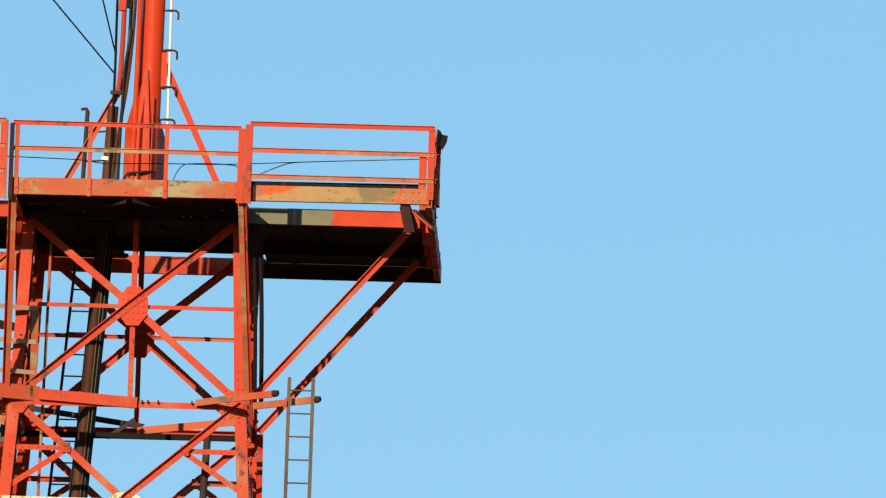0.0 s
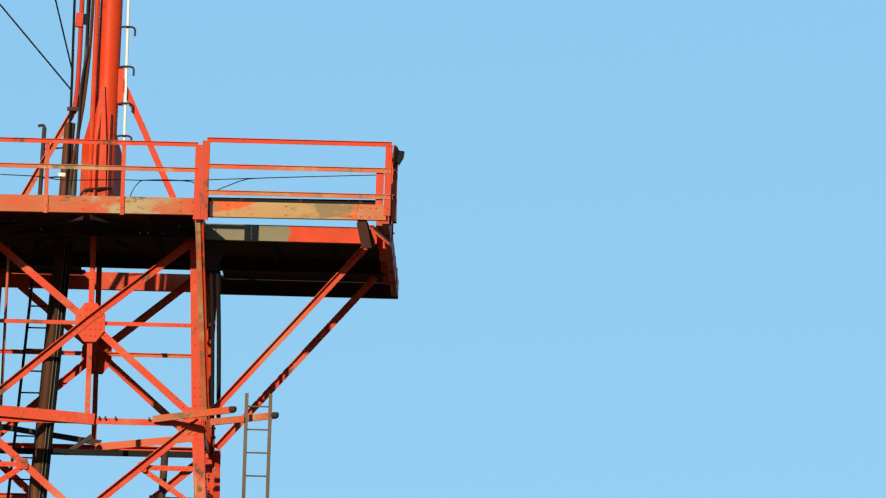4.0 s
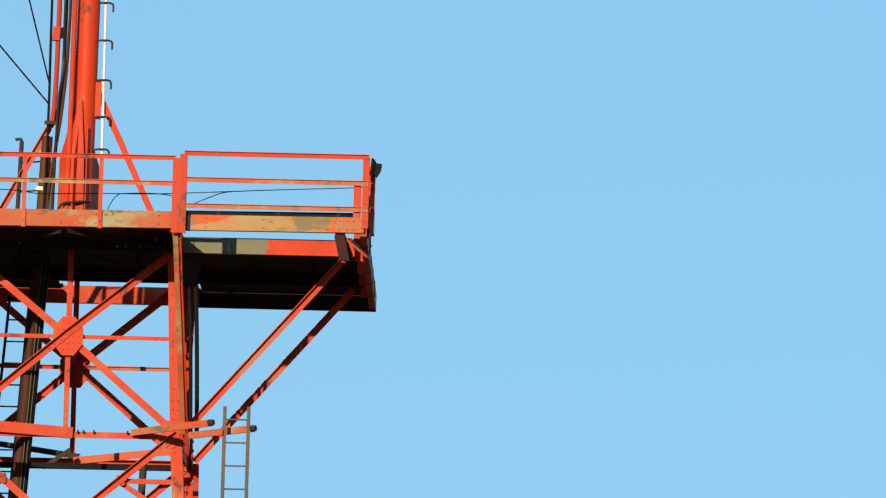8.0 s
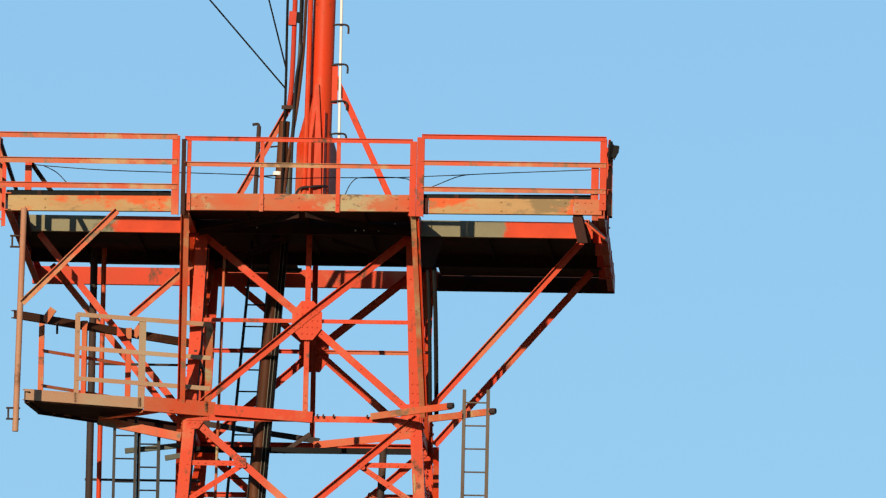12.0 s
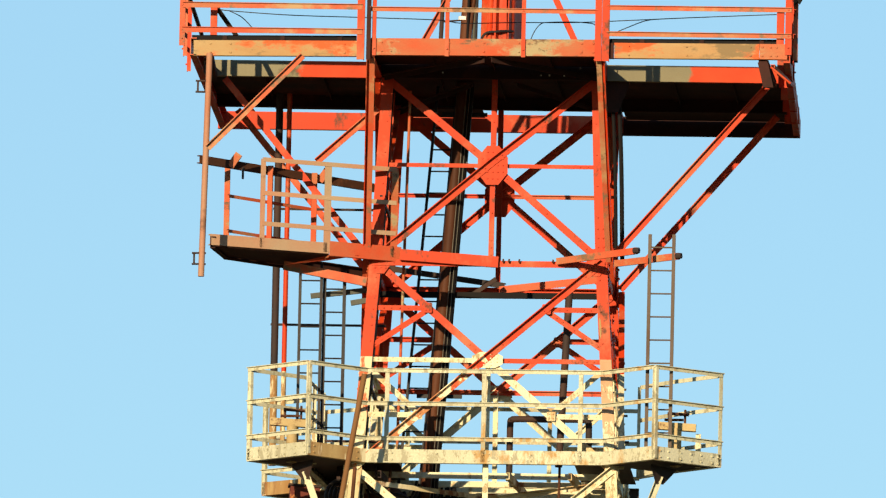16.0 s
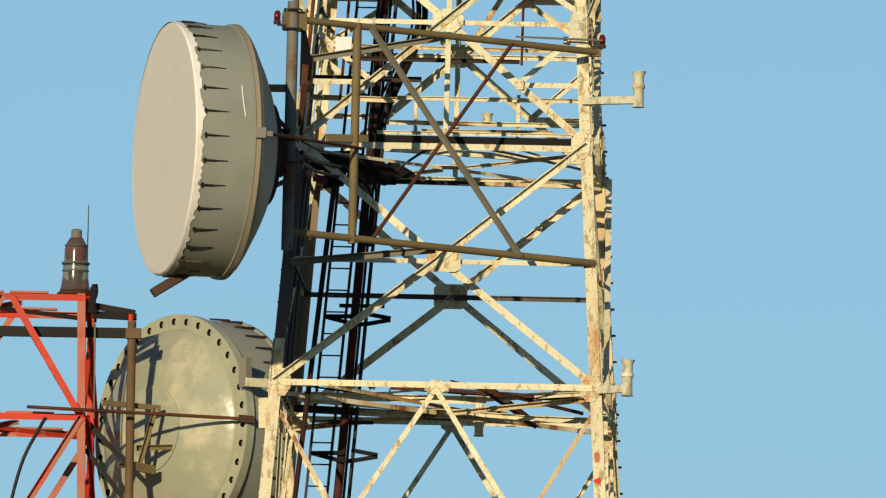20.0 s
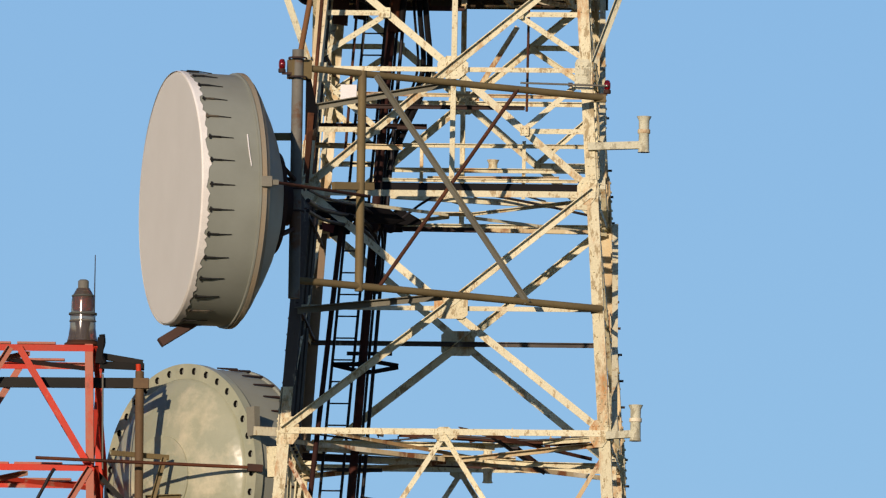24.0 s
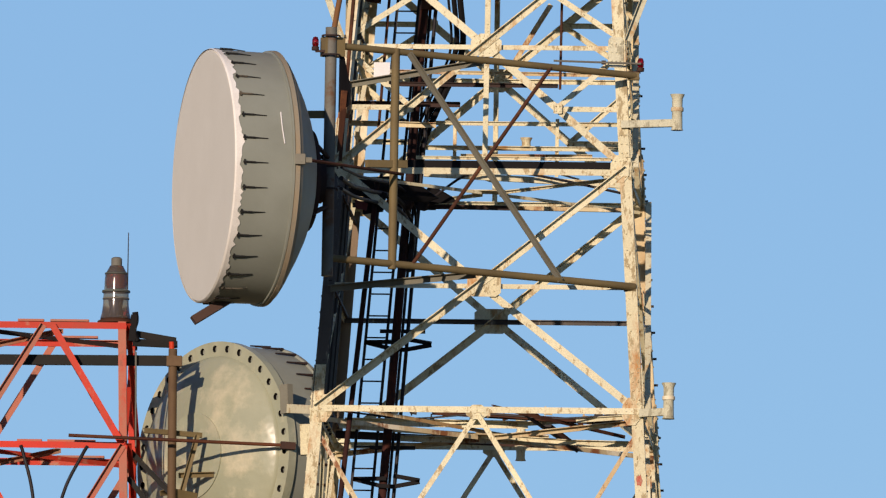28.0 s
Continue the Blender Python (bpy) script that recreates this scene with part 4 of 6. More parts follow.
for a, b in (((-2.44, -1.2, 56.17), (-1.66, -1.22, 56.26)), ((-1.89, -1.2, 56.08), (-1.55, -1.22, 56.14))):
    part("outrigger", channel_bar(a, b, (0, -1, 0), 0.07, 0.05, 0.01), DARKGREY, bask)
part("wedge", slab([(-2.75, -1.9, BZ - 0.12), (-2.1, -1.95, BZ + 0.02), (-1.75, -1.9, BZ + 0.02), (-2.2, -1.85, BZ - 0.05)], (0, 1, 0), 0.02), ORANGE, bask)


# ---- ladders ----
def ladder(name, x0, x1, y, z0, z1, material, label, lean=0.0, step=0.318, start=0.12, rail=0.045):
    t = thing(name, ((x0 + x1) / 2, y, z0), label, "ladder", "ladders on the tower")
    for x in (x0, x1):
        part("rail", box_bar((x, y, z0), (x + lean, y, z1), (0, -1, 0), 0.02 + rail * 0.4, rail), material, t)
    z = z0 + start
    while z < z1 - 0.05:
        d = lean * (z - z0) / (z1 - z0)
        part("rung", tube((x0 + d, y, z), (x1 + d, y, z), 0.011, None, 8), material, t)
        z += step
    return t


ladder("ladder", 2.235, 2.56, -2.35, 54.0, 56.92, LADDER, "weathered steel ladder standing on the cream platform", start=0.2, rail=0.065)
ladder("ladder", -2.57, -2.28, -1.45, 54.0, 56.6, BLACK, "dark steel ladder under the service balcony")
ladder("ladder", -2.24, -1.97, -1.35, 54.0, 56.5, BLACK, "dark steel ladder under the service balcony", start=0.02, rail=0.06)
ladder("ladder", -2.056, -1.766, 0.3, 43.6, 59.3, BLACK, "black climbing ladder inside the tower", lean=1.217, step=0.3)
for a, b, mat in (((0.93, -1.72, 56.62), (2.06, -2.75, 56.64), RAILPAINT), ((1.72, -1.72, 56.6), (2.62, -2.42, 56.62), RAILPAINT)):
    o = thing("outrigger", a, "weathered orange outrigger bar carrying the ladder's head", "bar", "outriggers")
    part("bar", channel_bar(a, b, (0.6, -0.8, 0), 0.09, 0.05, 0.01), mat, o)
    part("end_bolt", tube(Vector(b) + Vector((-0.03, 0, 0)), Vector(b) + Vector((0.05, -0.03, 0)), 0.04, None, 8), DARKSTEEL, o)

# ---- pipes and cables up the tower ----
run = thing("waveguide_run", (-1.5, 0.1, 43.6), "brown waveguide and black cables running up inside the tower", "waveguide")


def along(z):
    """Middle of the waveguide run at height z."""
    return -0.52 - (58.2 - z) * 0.0685


# The full-length run takes the dark deck colour for the dish's shadow. The two thin grey strands stand in for
# reflections on the waveguide.
for off, r, mat, nm, y, zlow in ((-0.03, 0.08, BROWN, "waveguide", -0.05, 53.0), (-0.06, 0.06, DECK, "waveguide", 0.0, 43.6), (-0.105, 0.03, JET, "cable", 0.08, 51.0),
                                 (0.075, 0.046, JET, "cable", -0.06, 53.0), (0.03, 0.005, PIPEGREY, "cable", -0.16, 53.5), (0.075, 0.004, PIPEGREY, "cable", -0.13, 53.5), (0.09, 0.026, BLACK, "cable", 0.1, 43.6),
                                 (0.015, 0.02, BLACK, "cable", 0.12, 43.6)):
    zs = [zlow + (59.3 - zlow) * k / 8 for k in range(9)]
    ob = part(nm, hose([(along(z) + off, y, z) for z in zs], r, 10, None, 3), mat, run)
    smooth(ob)
for z in (58.9, 56.4, 55.0, 53.5, 52.0, 50.3, 48.6, 47.0):
    part("clamp_bar", box_bar((along(z) - 0.3, 0.22, z), (along(z) + 0.32, 0.22, z), (0, 0, 1), 0.04, 0.05), BLACK, run)
for z in (48.38, 46.5):
    x = along(z) - 0.02
    for a, b, c, d in ((-0.45, 0.03, -0.08, -0.06), (-0.45, 0.03, 0.0, 0.04), (0.1, 0.08, 0.46, 0.02), (0.1, -0.07, 0.46, 0.0), (-0.08, -0.06, 0.1, -0.07)):
        part("bracket", box_bar((x + a, -0.1, z + b), (x + c, -0.1, z + d), (0, -1, 0), 0.055, 0.05), JET, run)
# Added black strands stand in for the dark, shaded gap between the legs.
riser = thing("gap_strands", (-2.2, 0, 47.25), "black strands added to darken the gap between two legs", "cable")
for k, y in enumerate((-1.1, -0.75, -0.3, 0.1, 0.5, 0.9)):
    smooth(part("cable", hose([(-half(z) + 0.05, y * half(z) / 2.1, z) for z in (47.25, 48.4, 49.5, 50.6)], 0.045 if k % 2 else 0.06, 8, None, 3), BLACK, riser))
for k, y in enumerate((-0.95, -0.7, -0.45)):
    smooth(part("cable", hose([(-half(z) + 0.06, y * half(z) / 1.6, z) for z in (50.6, 52.5, 54.5, 56.5, 58.0, 59.1)], 0.05, 8, None, 3), BLACK, riser))
for z in (47.5, 49.0, 50.3, 52.6, 55.0, 57.5):
    part("clip_bar", box_bar((-half(z) + 0.1, -half(z), z), (-half(z) + 0.1, half(z), z), (0, 0, 1), 0.04, 0.04), DARKSTEEL, riser)
side = thing("side_pipes", (-2.95, 0.5, 53.5), "pair of dark and red vertical pipes beside the tower", "pipe")
for x, r, mat in ((-3.02, 0.05, DARKSTEEL), (-2.885, 0.034, ORANGE)):
    smooth(part("pipe", tube((x, 0.5, 55.35), (x, 0.5, 59.2), r), mat, side))
    smooth(part("pipe", tube((x, 0.5, 54.05), (x, 0.5, 55.35), r + 0.001), RUSTEDGE, side, "rust-streaked cream foot of the pipe"))
for z in (54.4, 56.0, 57.6, 59.0):
    part("clamp", box_bar((-3.08, 0.5, z), (-1.5, 0.5, z), (0, 0, 1), 0.03, 0.03), DARKSTEEL, side)
for x0, z0, x1, z1, y, r, mat, lab in ((-1.13, 59.0, -1.21, 54.0, -1.3, 0.02, FADED, "thin pale conduit on the tower's front"),
                                       (-1.29, 53.8, -1.46, 51.2, -1.3, 0.02, RUST, "thin rusty conduit on the tower's front"),
                                       (1.02, 53.9, 1.01, 51.75, -1.4, 0.018, RUST, "rusty drop rod inside the tower"),
                                       # Added tube that draws the dark shadow strip down the leg.
                                       (-1.73, 53.7, -1.93, 50.65, -2.12, 0.026, RUST, "rusty tube added as the shadow strip on the tower leg"),
                                       (1.08, 56.35, 0.98, 53.9, -0.9, 0.05, DARKSTEEL, "dark pipe inside the tower"),
                                       # Rusty conduit whose colour is darkened for the dish's shadow.
                                       (-1.43, 50.4, -2.10, 43.6, -1.9, 0.036, DECK, "rusty conduit on the tower's front, darkened for the dish's shadow"),
                                       (-1.58, 54.87, -2.02, 52.2, -2.95, 0.038, RUSTPIPE, "brownish brace pipe from the mount to the platform")):
    c = thing("conduit", (x1, y, z1), lab, "pipe", "conduits on the tower")
    smooth(part("tube", tube((x0, y, z0), (x1, y, z1), r), mat, c))

# Added tubes whose black stands for the rear leg in shade.
drop = thing("dark_leg_tubes", (1.8, -1.35, 57.2), "black tubes standing in for the shaded rear leg", "cable")
for x, r in ((1.70, 0.026), (1.785, 0.03)):
    smooth(part("cable", hose([(x - 0.08, -1.35, 59.15), (x - 0.03, -1.35, 58.4), (x, -1.35, 57.7), (x + 0.03, -1.4, 56.7)], r, 8), JET, drop))

# ---- cream platform ----
cp = thing("lower_platform", (0, 0, 53.8), "rust-stained cream steel platform with corner balconies and railings", "platform")
PZ0, PZ1, PR = 53.80, 53.985, 55.065
CL, BL, AL, DL = (-1.6, -1.9), (-2.35, -2.62), (-3.23, -1.8), (-2.48, -1.05)
CR, BR, AR, DR = (1.62, -1.94), (2.35, -2.64), (3.24, -1.86), (2.5, -1.1)


def edge(a, b, posts, mat=PLAT, rails=True, z0=PZ0, bolts=()):
    A, B = Vector((*a, 0)), Vector((*b, 0))
    d = (B - A).normalized()
    out = Vector((d.y, -d.x, 0))
    zc = (z0 + PZ1) / 2
    bm = channel_bar((*a, zc), (*b, zc), out, PZ1 - z0, 0.08, 0.012)
    for f in bolts:
        for dz in (-0.05, 0.04):
            bolt(bm, A.lerp(B, f) + Vector((0, 0, zc + dz)) + out * 0.001, out, 0.014)
    part("edge_channel", bm, mat, cp)
    if rails:
        railing(cp, A[:2], B[:2], PZ0 + 0.02, PR, (54.61, 54.13), posts, PLAT, out, 0.06, 0.055)


edge(AL, BL, (0.02, 0.98), bolts=(0.05, 0.2, 0.35, 0.5, 0.62, 0.8, 0.95))
edge(BL, CL, (0.0,), RUSTEDGE, bolts=(0.1, 0.85))
edge(CL, CR, (0.085, 0.495, 0.905), bolts=(0.05, 0.11, 0.3, 0.46, 0.52, 0.7, 0.88, 0.95))
edge(CR, BR, (1.0,), bolts=(0.15, 0.9))
edge(BR, AR, (0.0, 0.98), bolts=(0.1, 0.22, 0.4, 0.55, 0.7, 0.86, 0.95))
edge(AR, DR, (1.0,))
edge(DR, (2.05, -0.5), (1.0,))
edge(DL, AL, ())
edge((-2.3, 1.1), DL, (0.3, 0.7))
# the rear walkway and its balcony
edge((-3.23, 1.8), (-2.3, 1.05), (0.02,), RUSTEDGE)
edge((-2.5, 2.55), (-3.23, 1.8), (0.02, 0.98), CREAM_RUST)
edge((-1.6, 1.95), (-2.5, 2.55), (0.9,))
# Cream rear channel darkened for shade; the beam behind deepens it.
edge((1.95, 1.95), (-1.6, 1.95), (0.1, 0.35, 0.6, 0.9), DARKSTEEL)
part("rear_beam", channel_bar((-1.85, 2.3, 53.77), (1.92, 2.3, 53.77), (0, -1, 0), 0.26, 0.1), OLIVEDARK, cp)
for x0, x1, mat in ((-1.75, -1.4, CREAM), (-1.3, -1.0, CREAM_RUST), (0.35, 1.0, CREAM_RUST), (1.25, 1.8, CREAM_RUST)):
    part("beam_flange", box_bar((x0, 2.25, 53.665), (x1, 2.25, 53.665), (0, 0, 1), 0.05, 0.03), mat, cp)
# Deck undersides are darkened for the shade beneath them.
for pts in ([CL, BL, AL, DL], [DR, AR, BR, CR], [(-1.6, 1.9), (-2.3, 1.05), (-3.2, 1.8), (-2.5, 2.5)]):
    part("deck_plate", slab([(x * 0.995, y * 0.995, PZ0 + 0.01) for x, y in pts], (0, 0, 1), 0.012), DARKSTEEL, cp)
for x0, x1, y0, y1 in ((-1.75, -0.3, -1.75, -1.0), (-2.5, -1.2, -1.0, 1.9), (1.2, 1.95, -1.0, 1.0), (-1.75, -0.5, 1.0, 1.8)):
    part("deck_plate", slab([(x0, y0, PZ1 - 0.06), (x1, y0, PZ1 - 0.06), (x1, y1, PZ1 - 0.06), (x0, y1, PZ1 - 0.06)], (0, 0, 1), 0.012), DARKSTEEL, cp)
for y in (-0.5, 0.4, 1.1):
    part("joist", channel_bar((-1.75, y, PZ0 + 0.02), (1.75, y, PZ0 + 0.02), (0, -1, 0), 0.08, 0.05), CREAM, cp)
for s in (-1, 1):
    part("strut", angle_bar((s * 1.95, -1.93, 52.36), (s * 2.42, -1.95, 53.66), (0, -1, 0), 0.09, 0.01, 1), PLAT, cp)
    part("strut_head", slab([(s * 2.3, -2.2, 53.76), (s * 2.62, -1.7, 53.76), (s * 2.46, -1.9, 53.55), (s * 2.36, -2.0, 53.55)], (0.0, 0.0, 1.0), 0.03), DARKSTEEL, cp)


coil = thing("cable_coil", (-2.2, -0.6, 53.4), "dark coil of cable hung under the corner balcony", "cable")
for k in range(4):
    smooth(part("loop", hose([(-2.05 + 0.16 * math.cos(a) + 0.05 * k, -0.5 + 0.08 * k, 53.52 + 0.2 * math.sin(a)) for a in [i * math.pi / 4 for i in range(9)]], 0.025, 8, None, 3), BLACK, coil))
part("hanger", box_bar((-2.05, -0.4, 53.65), (-2.05, -0.4, 53.95), (0, -1, 0), 0.05, 0.05), DARKSTEEL, coil)
jb = thing("equipment_box", (-2.6, 0.2, 53.5), "rusty dark equipment box under the side walkway", "box")
part("body", box_bar((-2.75, 0.2, 53.62), (-2.35, 0.25, 53.6), (0, -1, 0), 0.2, 0.25), RUSTBOX, jb)
part("lid", box_bar((-2.77, 0.2, 53.74), (-2.33, 0.25, 53.72), (0, -1, 0), 0.03, 0.29), DARKSTEEL, jb)
part("bracket", box_bar((-2.5, 0.22, 53.74), (-2.5, 0.22, 53.97), (0, -1, 0), 0.06, 0.06), DARKSTEEL, jb)
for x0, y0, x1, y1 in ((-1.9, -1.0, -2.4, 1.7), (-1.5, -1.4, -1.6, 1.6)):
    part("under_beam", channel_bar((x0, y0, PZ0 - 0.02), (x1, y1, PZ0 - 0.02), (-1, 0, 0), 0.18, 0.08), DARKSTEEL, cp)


def balcony_light(x, y):
    """A lamp stand on a balcony: a box on a post with a clamp on top."""
    t = thing("light_stand", (x, y, PZ0), "cream stand with a clamped fitting on the corner balcony", "light stand", "balcony light stands")
    smooth(part("post", tube((x, y, PZ0), (x, y, 54.32), 0.075, None, 16), TANCREAM, t))
    table = part("plate", box_bar((x - 0.30, y, 54.36), (x + 0.27, y, 54.33), (0, -1, 0), 0.1, 0.12), TANCREAM, t)
    part("clamp", box_bar((x - 0.12, y, 54.53), (x + 0.17, y, 54.51), (0, -1, 0), 0.035, 0.05), RUST, table, "rusty clamp bar")
    part("clamp", box_bar((x - 0.16, y, 54.44), (x + 0.1, y, 54.44), (0, -1, 0), 0.03, 0.05), RUST, table, "rusty clamp bar")
    for dx, zz in ((0.12, 54.58), (-0.1, 54.55)):
        part("bolt", tube((x + dx, y, 54.35), (x + dx, y, zz), 0.016), RUST, table, "rusty bolt")
    part("side_post", box_bar((x + 0.3, y + 0.1, PZ0), (x + 0.3, y + 0.1, 54.26), (0, -1, 0), 0.07, 0.05), CREAM, t)


balcony_light(2.62, -1.9)
balcony_light(-2.62, -1.75)
hoop = thing("guard_hoop", (0.6, 0.8, PZ1 - 0.06), "dark bent-pipe guard hoop on the lower platform", "guard rail")
smooth(part("hoop", hose([(0.22, 0.8, PZ1 - 0.06), (0.22, 0.8, 54.68), (0.24, 0.8, 54.76), (0.32, 0.8, 54.78), (0.8, 0.8, 54.78), (1.22, 0.8, 54.78), (1.29, 0.8, 54.74), (1.3, 0.8, 54.6), (1.3, 0.8, PZ1 - 0.06)], 0.045, 10), DARKSTEEL, hoop))

# ---- inside the tower at the third joint ----
inner = thing("inner_walkway", (0.2, 0, 50.7), "rusty walkway beams and cream bars inside the tower", "walkway")
part("beam", channel_bar((-0.9, -0.1, 50.74), (1.95, -0.1, 50.60), (0, -1, 0), 0.08, 0.06), CREAM, inner)
part("beam", channel_bar((-1.1, -2.02, 50.635), (1.78, -2.02, 50.63), (0, -1, 0), 0.1, 0.06), JET, inner)
part("beam", channel_bar((-1.9, 0.5, 50.37), (0.3, 0.5, 50.35), (0, -1, 0), 0.06, 0.06), DARKSTEEL, inner)
part("beam", channel_bar((0.305, 0.5, 50.35), (1.95, 0.5, 50.335), (0, -1, 0), 0.055, 0.06), CREAM_RUST, inner)
part("bar", angle_bar((-0.9, -2.04, 50.715), (1.75, -2.04, 50.715), (0, -1, 0), 0.045, 0.01, 1), CREAM, inner)
part("bar", angle_bar((-0.9, 0.2, 51.13), (1.95, 0.2, 51.13), (0, -1, 0), 0.06, 0.01, 1), CREAM, inner)
part("bar", angle_bar((-0.4, -0.05, 50.99), (1.4, -0.05, 51.0), (0, -1, 0), 0.05, 0.01, 1), CREAM_RUST, inner)
part("bar", angle_bar((-0.9, 0.6, 51.52), (1.95, 0.6, 51.52), (0, -1, 0), 0.055, 0.01, 1), CREAM, inner)
part("bar", angle_bar((-1.2, -1.0, 51.85), (0.98, -1.35, 51.8), (0, -1, 0), 0.055, 0.01, 1), DARKSTEEL, inner)
part("bar", angle_bar((-1.6, -1.2, 52.0), (1.9, -1.2, 51.97), (0, -1, 0), 0.05, 0.01, 1), CREAM_RUST, inner)
part("bar", angle_bar((-1.9, -0.4, 51.65), (-0.4, -0.4, 51.65), (0, -1, 0), 0.07, 0.01, 1), DARKSTEEL, inner)
part("bar", angle_bar((-1.9, -0.9, 51.32), (-0.7, -0.9, 51.3), (0, -1, 0), 0.07, 0.01, 1), CREAM_RUST, inner)
for x in (-0.5, 0.9):
    part("post", angle_bar((x, 0.25, 50.75), (x, 0.25, 51.55), (0, -1, 0), 0.05, 0.01, 1), CREAM, inner)
part("bracket_plate", slab([(-1.85, -1.6, 50.25), (-0.85, -0.6, 50.28), (-0.68, -0.45, 50.36), (-0.9, -0.6, 50.5), (-1.3, -0.9, 50.6), (-1.75, -1.5, 50.5)], (0.3, 0.9, 0), 0.05), JET, inner)
part("bracket_plate", slab([(-1.1, 0.0, 50.3), (-0.45, 0.1, 50.38), (-0.5, 0.1, 50.44), (-0.8, 0.0, 50.6)], (0, 1, 0), 0.05), JET, inner)
smooth(part("cable", hose([(-0.75, -0.2, 50.4), (-0.3, -0.3, 50.7), (0.2, -0.3, 50.76), (0.9, -0.3, 50.66), (1.9, -0.6, 50.42)], 0.018, 8), BLACK, inner))
smooth(part("cable", hose([(-0.8, 0.3, 50.75), (-0.4, 0.4, 50.95), (0.0, 0.4, 50.7), (0.5, 0.5, 50.9), (1.2, 0.5, 50.75)], 0.014, 8), BLACK, inner))
feed = thing("feed_waveguide", (-1.8, -4.8, 50.0), "black feed waveguides bending from the dish into the tower", "waveguide")
for dz, dx, r in ((0.02, 0.0, 0.032), (0.17, 0.05, 0.02), (-0.12, 0.02, 0.026)):
    smooth(part("bend", hose([(-1.75, -4.9, 50.05 + dz), (-1.65 + dx, -3.6, 50.1 + dz), (-1.5 + dx, -2.3, 50.2 + dz), (-1.2 + dx, -1.0, 50.25 + dz), (-1.05 + dx, -0.1, 50.0 + dz), (-1.12 + dx, 0.05, 49.4)], r, 10), BLACK, feed))
part("hanger", slab([(-1.62, -1.9, 49.95), (-1.35, -1.8, 50.0), (-1.3, -1.8, 50.25), (-1.62, -1.9, 50.35)], (0, 1, 0), 0.03), JET, feed)
for k in range(4):
    part("flange", tube((-1.5 + 0.2 * k, -1.2 + 0.3 * k, 50.2 + 0.03 * k), (-1.47 + 0.2 * k, -1.16 + 0.3 * k, 50.2 + 0.03 * k), 0.09, None, 12), DARKSTEEL, feed)
part("hanger", slab([(-1.70, -2.15, 50.0), (-1.56, -2.15, 49.97), (-1.54, -2.15, 50.07), (-1.72, -2.15, 50.12)], (0, 1, 0), 0.03), RUSTBOX, feed, "red rusty hanger plate")

lower = thing("inner_bracing", (0.2, 0, 47.0), "rusty and cream bars crossing inside the tower", "bracing")
for p, q, mat, sz in (((-2.0, 0.1, 47.28), (1.25, -0.1, 47.06), CREAM, 0.065), ((-1.2, 0.4, 47.15), (2.1, 0.4, 47.1), CREAM, 0.08), ((-0.7, -0.6, 47.4), (2.1, -0.8, 47.24), RUST, 0.07),
                      ((-1.9, -0.4, 47.28), (0.6, -0.4, 47.26), CREAM, 0.1), ((0.3, -0.2, 47.28), (2.1, -1.2, 47.3), CREAM, 0.06), ((-2.1, 0.9, 47.25), (0.8, 1.4, 47.2), DARKSTEEL, 0.1),
                      ((0.6, 0.3, 47.5), (1.2, 0.9, 47.1), DARKSTEEL, 0.1)):
    part("bar", angle_bar(p, q, (0, -1, 0), sz, 0.01, 1), mat, lower)
brng = random.Random(5)
for k in range(16):
    x, y = -1.4 + 3.2 * k / 15 + brng.uniform(-0.08, 0.08), brng.uniform(-1.6, 0.8)
    z = 47.30 + 0.1 * brng.random() + (0.06 if y > 0 else 0)
    bm = box_bar((x, y, z), (x + brng.uniform(0.05, 0.12), y, z + brng.uniform(-0.02, 0.02)), (0, 0, 1), 0.05, brng.uniform(0.03, 0.07))
    tube((x + 0.02, y, z - 0.05), (x + 0.02, y, z + 0.08), 0.011, None, 6, bm)
    part("bolted_clip", bm, (RUST, CREAM_RUST, BLACK, RUSTEDGE)[k % 4], lower)
for p, q, mat in (((-1.6, -1.5, 47.32), (0.9, 0.6, 47.12), RUSTEDGE), ((0.2, -1.9, 47.34), (1.9, 0.2, 47.18), RUST), ((0.5, -1.2, 47.38), (1.25, 0.4, 47.0), BLACK)):
    part("bar", angle_bar(p, q, (0, -1, 0), 0.05, 0.01, -1), mat, lower)
smooth(part("cable", hose([(-1.9, -0.8, 47.38), (-1.0, -0.7, 47.30), (0.0, -0.8, 47.36), (1.0, -0.9, 47.30), (1.95, -1.0, 47.36)], 0.013, 6), BLACK, lower))
part("bar", angle_bar((-0.15, 0.35, 47.2), (0.85, 0.35, 47.17), (0, -1, 0), 0.07, 0.01, 1), RUSTEDGE, lower)
part("hanger", box_bar((0.44, 0.9, 46.95), (0.44, 0.9, 47.45), (0, -1, 0), 0.04, 0.04), RUST, lower)
under = thing("deck_framing", (0, 0.5, 53.5), "cream steel framing under the lower platform's deck", "framing")
# Bars on the left half are darkened for the shade under the deck.
for y, z, mat, x0, x1 in ((0.9, 53.62, CREAM, -0.8, 1.8), (1.25, 53.5, DARKSTEEL, -1.8, 0.0), (0.3, 53.66, CREAM, -0.2, 1.8), (-0.7, 53.68, CREAM_RUST, 0.3, 1.8)):
    part("bar", channel_bar((x0, y, z), (x1, y, z), (0, -1, 0), 0.065, 0.05), mat, under)
for x in (-1.4, 0.35, 1.2):
    part("bar", channel_bar((x, -1.6, 53.68), (x + 0.3, 1.7, 53.62), (1, 0, 0), 0.1, 0.05), CREAM_RUST if x > 0 else DARKSTEEL, under)
